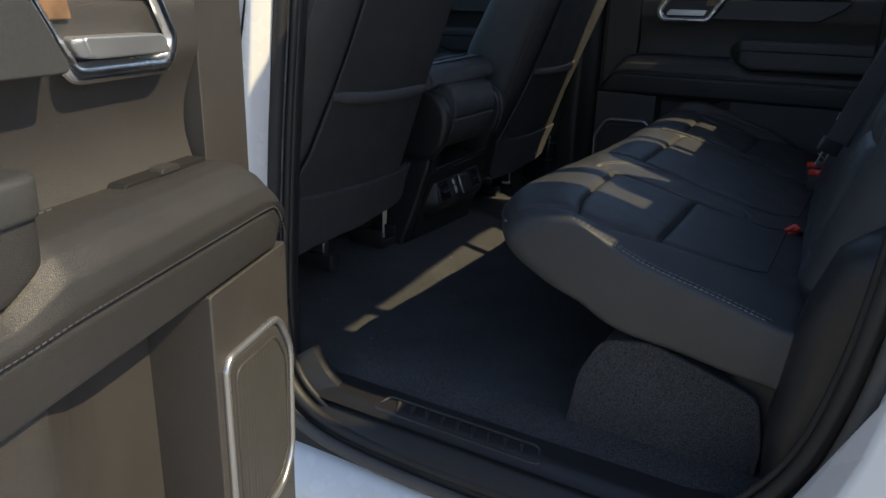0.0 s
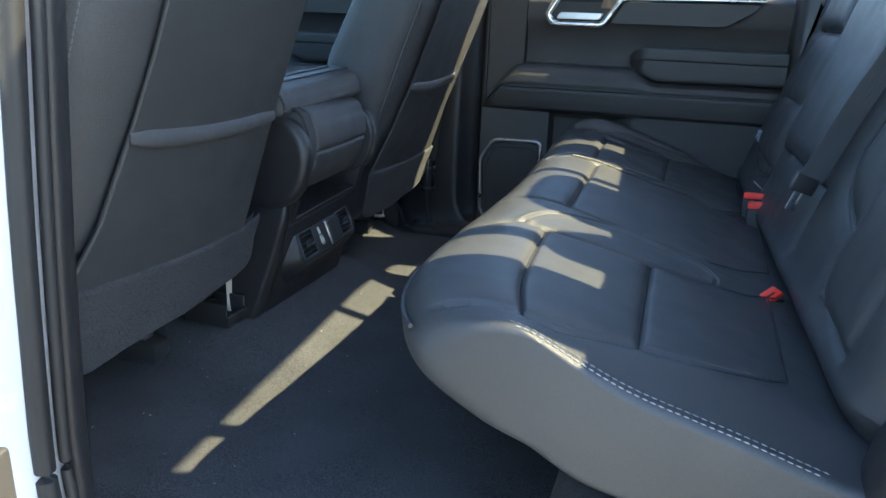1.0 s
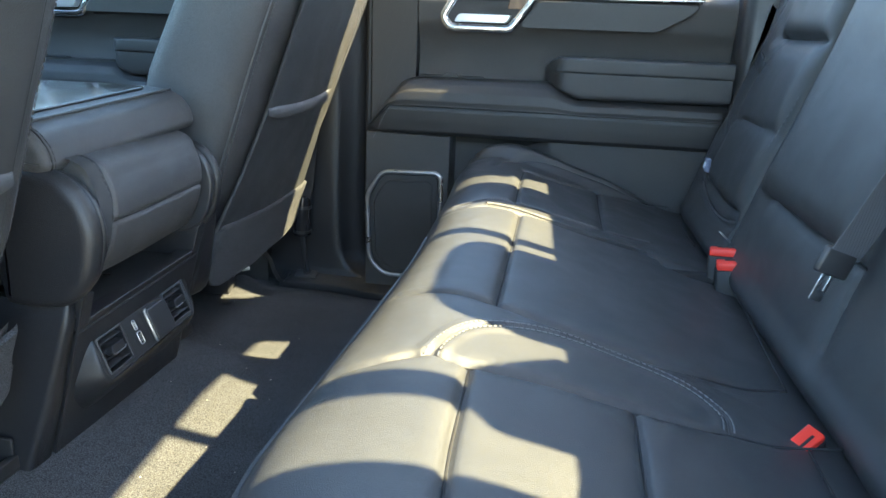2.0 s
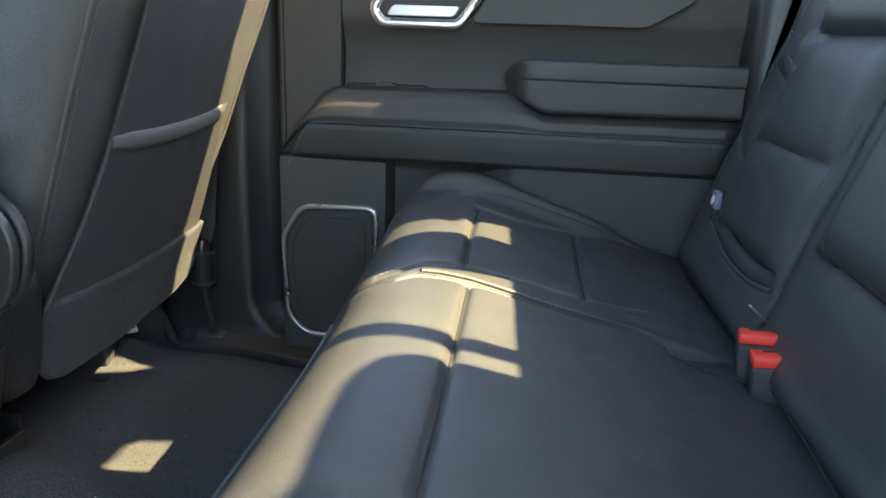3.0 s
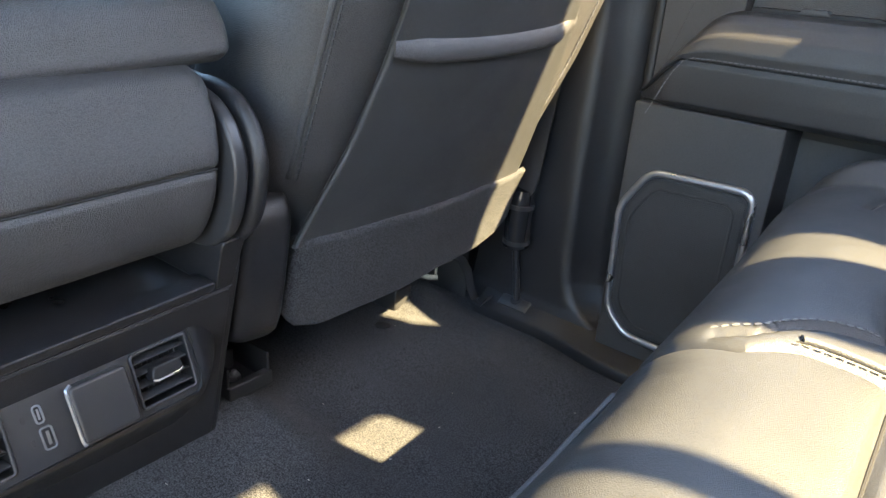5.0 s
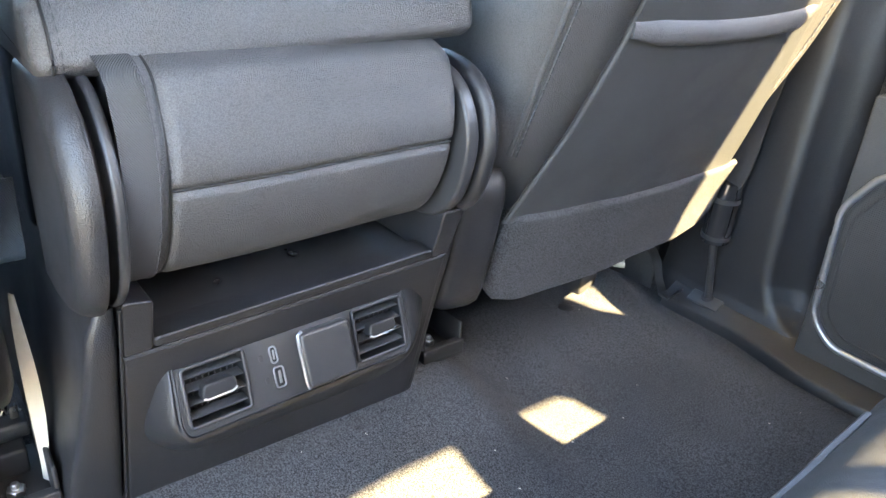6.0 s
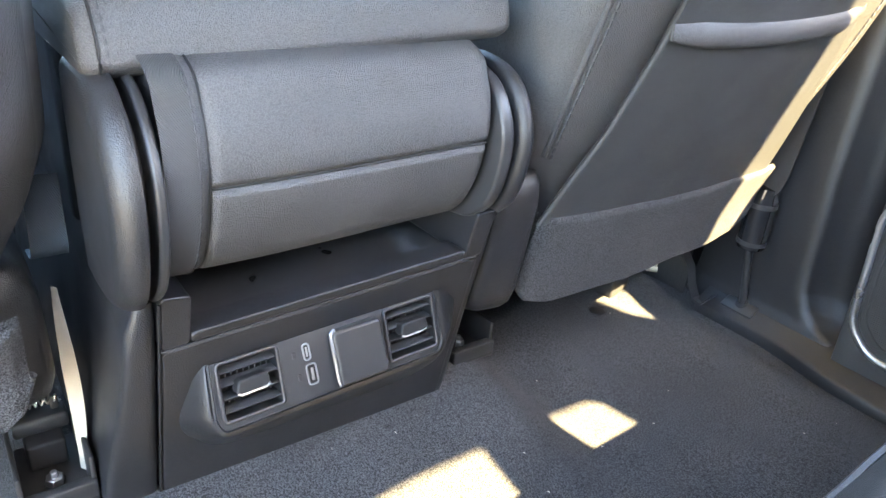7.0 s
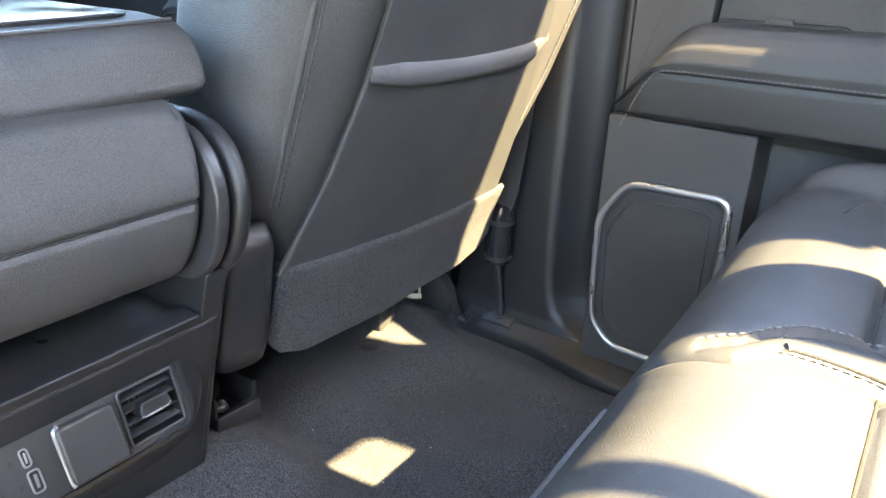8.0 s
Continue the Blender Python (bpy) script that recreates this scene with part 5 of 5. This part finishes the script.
def vent_outline(u0, u1, v0, v1, grow=0.0):
    g = grow
    return [(p.x, p.y) for p in rounded([(u0 - g, v0 - g, 0), (u1 + g, v0 - g, 0), (u1 + g, v1 + g, 0), (u0 - g, v1 + g, 0)], 0.003 + g, 3)]


VENTS = ((-0.1365, -0.0805, 0.1840, 0.2340), (0.0395, 0.0960, 0.1845, 0.2335))
part("vent_plate", plate([(p.x, p.y) for p in plate_out], [vent_outline(*v, 0.0005) for v in VENTS], VP, 0.0004, 0.006, 0.001), PLASTIC_SATIN, con)


def vent(u0, u1, v0, v1):
    q = lambda a, b: (u0 + (u1 - u0) * a, v0 + (v1 - v0) * b)
    shaft = vent_outline(u0, u1, v0, v1)
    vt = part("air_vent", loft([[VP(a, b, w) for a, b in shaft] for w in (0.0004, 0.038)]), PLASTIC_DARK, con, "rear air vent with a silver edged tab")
    bm = bmesh.new()
    bm.from_mesh(vt.data)
    bmesh.ops.delete(bm, geom=[max(bm.faces, key=lambda f: f.calc_center_median().x if len(f.verts) > 8 else -9)], context="FACES_ONLY")
    bm.to_mesh(vt.data)
    bm.free()
    part("frame", tube([VP(a, b, -0.0006) for a, b in vent_outline(u0, u1, v0, v1, 0.0012)], 0.0020, 8, True, up=(1, 0, 0)), PLASTIC_SATIN, vt)
    for k in range(4):
        b = 0.12 + 0.235 * k
        a0, a1 = q(0.012, b), q(0.988, b)
        part("slat", loft([[VP(a[0], a[1] + dz, w) for dz, w in ((-0.0009, 0.0030), (0.0002, 0.0020), (0.0013, 0.0028), (0.0046, 0.0150), (0.0034, 0.0158))] for a in (a0, a1)]), PLASTIC_SATIN, vt)
    for k in range(9):
        a = 0.08 + 0.105 * k
        part("fin", loft([[VP(*q(a + da, b), w) for da, w in ((-0.010, 0.017), (0.010, 0.017), (0.010, 0.032), (-0.010, 0.032))] for b in (0.02, 0.98)]), PLASTIC_SATIN, vt)
    a, b = q(0.22, 0.40), q(0.77, 0.68)
    tab = rounded([(a[0] - 0.001, a[1] + 0.003, 0), (a[0] + 0.004, a[1], 0), (b[0] - 0.003, a[1] + 0.0005, 0), (b[0] + 0.002, a[1] + 0.004, 0), (b[0], b[1], 0), (a[0] + 0.002, b[1], 0)], 0.004, 4)
    part("tab", slab([(p.x, p.y) for p in tab], VP, -0.0085, 0.004, 0.0025), PLASTIC_DARK, vt)
    part("tab_edge", tube([VP(a[0] + 0.0005, a[1] + 0.0022, -0.0070), VP(a[0] + 0.004, a[1] + 0.0006, -0.0072), VP(b[0] - 0.003, a[1] + 0.0010, -0.0072), VP(b[0] + 0.0012, a[1] + 0.0034, -0.0070)], 0.0015, 6), SILVER, vt, "silver tab edge")


for v in VENTS:
    vent(*v)
cover = rounded([(-0.0255, 0.2325, 0), (0.0285, 0.2325, 0), (0.0310, 0.1795, 0), (-0.0235, 0.1800, 0)], 0.006, 5)
lid = part("socket_cover", slab([(p.x, p.y) for p in cover], VP, -0.0125, 0.002, 0.004, 4), PLASTIC_SATIN, con, "black hinged socket cover with a silver edge")
part("cover_edge", tube([VP(-0.0210, 0.2335, -0.0075), VP(-0.0256, 0.2305, -0.0075), VP(-0.0258, 0.2260, -0.0075), VP(-0.0240, 0.1840, -0.0075), VP(-0.0225, 0.1800, -0.0075)], 0.0022, 6), SILVER, lid)
for u, v, hw, h in ((-0.0505, 0.2205, 0.0032, 0.0075), (-0.0480, 0.1990, 0.0048, 0.0095)):
    o = rounded([(u - hw - 0.0004, v + h, 0), (u + hw - 0.0004, v + h, 0), (u + hw + 0.0004, v - h, 0), (u - hw + 0.0004, v - h, 0)], 0.0030, 4)
    so = part("usb_socket", slab([(p.x, p.y) for p in o], VP, -0.0004, 0.004, 0.0003), PLASTIC_DARK, con, "charging socket")
    part("rim", tube([VP(p.x, p.y, -0.0008) for p in o], 0.0010, 6, True, up=(1, 0, 0)), SILVER, so)
    part("contact", slab([(p.x, p.y) for p in rounded([(u - hw * 0.2, v + h * 0.62, 0), (u + hw * 0.35, v + h * 0.62, 0), (u + hw * 0.35, v - h * 0.62, 0), (u - hw * 0.2, v - h * 0.62, 0)], 0.0006, 2)], VP, -0.0012, 0.0, 0.0002), STEEL, so)
    part("icon", slab([(p.x, p.y) for p in rounded([(u - 0.0145, v + 0.0030, 0), (u - 0.0110, v + 0.0030, 0), (u - 0.0108, v - 0.0030, 0), (u - 0.0143, v - 0.0030, 0)], 0.001, 2)], VP, -0.0000, 0.002, 0.0002), PLASTIC, con)

# armrest: padded roll between two plastic cheeks, lid on top
def closed_profile(pts, inset=0.0):
    P = [Vector((p.x, p.y)) for p in smoothline([(a, b, 0) for a, b in pts], 14, True)]
    return inset_profile(P, inset)


ROLL = ((0.10, 0.325), (0.25, 0.322), (0.303, 0.327), (0.337, 0.345), (0.360, 0.380), (0.3715, 0.420), (0.3725, 0.450), (0.365, 0.478), (0.343, 0.506), (0.25, 0.522), (0.10, 0.522))
CHEEK = ((0.235, 0.330), (0.265, 0.309), (0.321, 0.313), (0.354, 0.334), (0.372, 0.360), (0.382, 0.394), (0.384, 0.425), (0.375, 0.455), (0.357, 0.480), (0.328, 0.497), (0.28, 0.503), (0.24, 0.485))
rings = []
for y in round_ys(-0.174, 0.124, 0.014, 30, (-0.148,)):
    d = end_inset(y, -0.174, 0.124, 0.014)
    out = []
    for p in closed_profile(ROLL, d):
        g = 0.0055 * groove(p.y - 0.420, 0.0032) * (1 if y > -0.148 else 0) + 0.0045 * groove(y + 0.148, 0.004)
        out.append((p.x - g * ease(p.x, 0.25, 0.32) - 0.014 * ease(y, -0.1, 0.15) + 0.0012 * noise.noise(Vector((p.x * 14, y * 14, p.y * 14))), y, p.y))
    rings.append(out)
rest = part("armrest_roll", loft(rings), LEATHER, con, "padded charcoal leather armrest roll", smooth=60)
part("side_gusset", loft([[(p.x, y, p.y) for p in closed_profile(ROLL, -0.001)] for y in (-0.181, -0.178, -0.158, -0.1555)], caps=False), FABRIC, rest, "ribbed fabric gusset", smooth=60)
part("stitching", stitches([(p.x + 0.0012, -0.1565, p.y) for p in closed_profile(ROLL, -0.001) if p.x > 0.28], up=(0, 1, 0)), THREAD_DARK, rest)
for e, sizes in ((-1, ((0.182, 0.190, 0.002, 0.003, "cheek_ring"), (0.198, 0.219, -0.002, 0.019, "cheek"))), (1, ((0.128, 0.143, 0.016, 0.004, "cheek_ring"), (0.150, 0.168, 0.012, 0.010, "cheek")))):
    for ya, yb, r, rr, nm in sizes:
        rings = []
        for y in round_ys(ya, yb, rr, 5):
            edge = end_inset(y, ya, yb, rr) if nm == "cheek_ring" or e > 0 else end_inset(y, ya - 9, yb, rr)
            rings.append([(p.x, e * y, p.y) for p in closed_profile(CHEEK, edge + r)])
        part(nm, loft(rings), PLASTIC if nm == "cheek" else PLASTIC_SATIN, con, "black plastic hinge cheek", smooth=60)
    y0, y1 = (0.188, 0.202) if e < 0 else (0.141, 0.152)
    part("cheek_slot", loft([[(p.x, e * y, p.y) for p in closed_profile(CHEEK, 0.026)] for y in (y0, y1)]), PLASTIC_DARK, con)
part("seam", tube([(p.x - 0.0040, -0.148, p.y) for p in closed_profile(ROLL) if p.x > 0.28], 0.0011, 6), PLASTIC_DARK, rest)
part("seam", tube([(0.3715 - 0.0045 - 0.014 * ease(y, -0.1, 0.15), y, 0.420) for y in [-0.147 + 0.266 * k / 20 for k in range(21)]], 0.0011, 6), PLASTIC_DARK, rest)
LID = ((-0.30, 0.503), (0.316, 0.503), (0.3305, 0.5135), (0.3260, 0.537), (0.3110, 0.557), (0.290, 0.568), (0.24, 0.572), (-0.30, 0.572))
lidm = []
for y in round_ys(-0.216, 0.160, 0.012, 20):
    d = end_inset(y, -0.216, 0.160, 0.012)
    prof = inset_profile([Vector((p.x, p.y)) for p in rounded([(a, b, 0) for a, b in LID], 0.008, 4)], d)
    lidm.append([(p.x, y, p.y + 0.045 * (y - 0.05)) for p in prof])
lid2 = part("armrest_lid", loft(lidm), LEATHER, con, "padded charcoal leather armrest lid", smooth=60)
on_lid = lambda a, y, out: [(p.x + out, y, p.y + 0.045 * (y - 0.05)) for p in rounded([(b, c, 0) for b, c in LID], 0.008, 4) if p.x > a]
part("seam", tube(on_lid(0.285, -0.204, 0.0004), 0.0012, 6), PLASTIC_DARK, lid2)
part("lid_stitching", stitches(on_lid(0.285, -0.198, 0.0006), up=(0, 1, 0)), THREAD_DARK, lid2)
part("lid_piping", tube([(0.2905, y, 0.5685 + 0.045 * (y - 0.05)) for y in (-0.192, -0.1, 0.0, 0.1, 0.150)], 0.0022, 6), LEATHER, lid2)
part("tray", slab([(p.x, p.y) for p in rounded([(-0.25, -0.175, 0), (0.262, -0.175, 0), (0.262, 0.135, 0), (-0.25, 0.135, 0)], 0.03, 6)], lambda u, v, w: (u, v, 0.5745 + 0.045 * (v - 0.05) - w), 0.0, 0.006, 0.002), GLOSS, lid2, "glossy black tray on the armrest lid")

# ---- passenger side details ----
retr = thing("belt_anchor", (0.285, 0.77, 0.03), "black cylinder and rod of the front belt anchor on the pillar", "belt anchor")
A, B = Vector((0.285, 0.790, 0.026)), Vector((0.281, 0.770, 0.140))
part("rod", tube([A, B], 0.0065, 8, up=(1, 0, 0)), PLASTIC_SATIN, retr)
part("cylinder", tube([B, (0.281, 0.770, 0.143), (0.283, 0.767, 0.225), (0.286, 0.766, 0.25)], lambda t: lerp(t, (0, 0.3, 0.34, 0.9, 1.0), (0.020, 0.022, 0.0235, 0.0235, 0.018)), 16, up=(1, 0, 0)), GLOSS, retr)
part("collar", tube([(0.2828, 0.767, 0.216), (0.283, 0.767, 0.224)], 0.0255, 16, up=(1, 0, 0)), PLASTIC_SATIN, retr)
part("collar", tube([(0.281, 0.770, 0.149), (0.2812, 0.7697, 0.157)], 0.0245, 16, up=(1, 0, 0)), PLASTIC_SATIN, retr)
part("webbing", loft([[(x - w, y - 0.002, z), (x + w, y - 0.006, z), (x + w, y - 0.003, z), (x - w, y + 0.001, z)] for x, y, z, w in ((0.287, 0.766, 0.236, 0.013), (0.292, 0.766, 0.250, 0.017), (0.297, 0.768, 0.275, 0.019), (0.300, 0.770, 0.32, 0.020), (0.310, 0.774, 0.45, 0.021))]), WEBBING_BLACK, retr)
part("anchor_plate", box(-0.030, 0.030, -0.013, 0.013, -0.003, 0.003, 0.002), PLASTIC_SATIN, retr, m=Matrix.Translation((0.285, 0.783, 0.024)) @ pose(0, 0, 0, 30, 0, 0))
part("rod_hole", disc((0.285, 0.7885, 0.0275), (0, -0.5, 0.87), 0.011, 0.004, 16), PLASTIC_DARK, retr)
hole = thing("floor_plug", (0.146, 0.579, 0.0), "round black plug in the carpet", "floor plug", "floor plugs")
part("cap", disc((0.146, 0.579, -0.004), (0, 0, 1), 0.014, 0.006), RUBBER, hole)
hole2 = thing("floor_plug", (0.178, -0.66, 0.0), "round black plug in the carpet by the doorway", "floor plug", "floor plugs")
part("cap", disc((0.178, -0.66, -0.006), (0, 0, 1), 0.016, 0.008), RUBBER, hole2)
brk = thing("seat_rail_bracket", (0.2, 0.72, 0.0), "black steel bracket at the seat rail end", "bracket")
part("strap", loft([[(x, y0, z), (x, y0 + 0.022, z), (x, y0 + 0.022, z + 0.004), (x, y0, z + 0.004)] for x, y0, z in ((0.06, 0.742, 0.085), (0.15, 0.745, 0.086), (0.175, 0.748, 0.080), (0.190, 0.750, 0.060), (0.198, 0.752, 0.030), (0.210, 0.753, 0.008), (0.228, 0.754, 0.005), (0.242, 0.755, 0.026))]), PLASTIC_SATIN, brk)
wire = thing("wire_clip", (0.125, 0.72, 0.03), "cream plastic wire clip under the passenger seat", "clip")
part("clip", join(tube([(0.112, 0.716, 0.044), (0.128, 0.722, 0.042), (0.142, 0.732, 0.043)], 0.0055, 8), tube([(0.138, 0.730, 0.045), (0.136, 0.734, 0.080)], 0.0025, 6)), CREAM, wire)
part("cable", tube(smoothline([(0.10, 0.69, 0.12), (0.12, 0.72, 0.095), (0.15, 0.745, 0.105), (0.20, 0.765, 0.14)], 6), 0.002, 6), RUBBER, wire)
part("connector", box(0.105, 0.145, 0.735, 0.775, 0.065, 0.100, 0.004), PLASTIC_DARK, wire)

# lint on the carpet
rnd = random.Random(7)
flecks = []
for k in range(46):
    x, y = rnd.uniform(0.15, 0.75), rnd.uniform(-0.72, 0.66)
    a, r = rnd.uniform(0, 6.28), rnd.uniform(0.0009, 0.0024)
    z = floor_z(x, y) + 0.0008
    c, q = math.cos(a) * r, math.sin(a) * r
    flecks.append(loft([[(x - c, y - q, z), (x - q * 0.4, y + c * 0.4, z + 0.0008), (x + c, y + q, z + 0.0003)], [(x - c, y - q, z + 0.0006), (x - q * 0.4, y + c * 0.4, z + 0.0014), (x + c, y + q, z + 0.0009)]]))
tagged(part("lint", join(*flecks), CREAM), "scattered pale lint flecks on the charcoal carpet", "lint", kind="stuff")
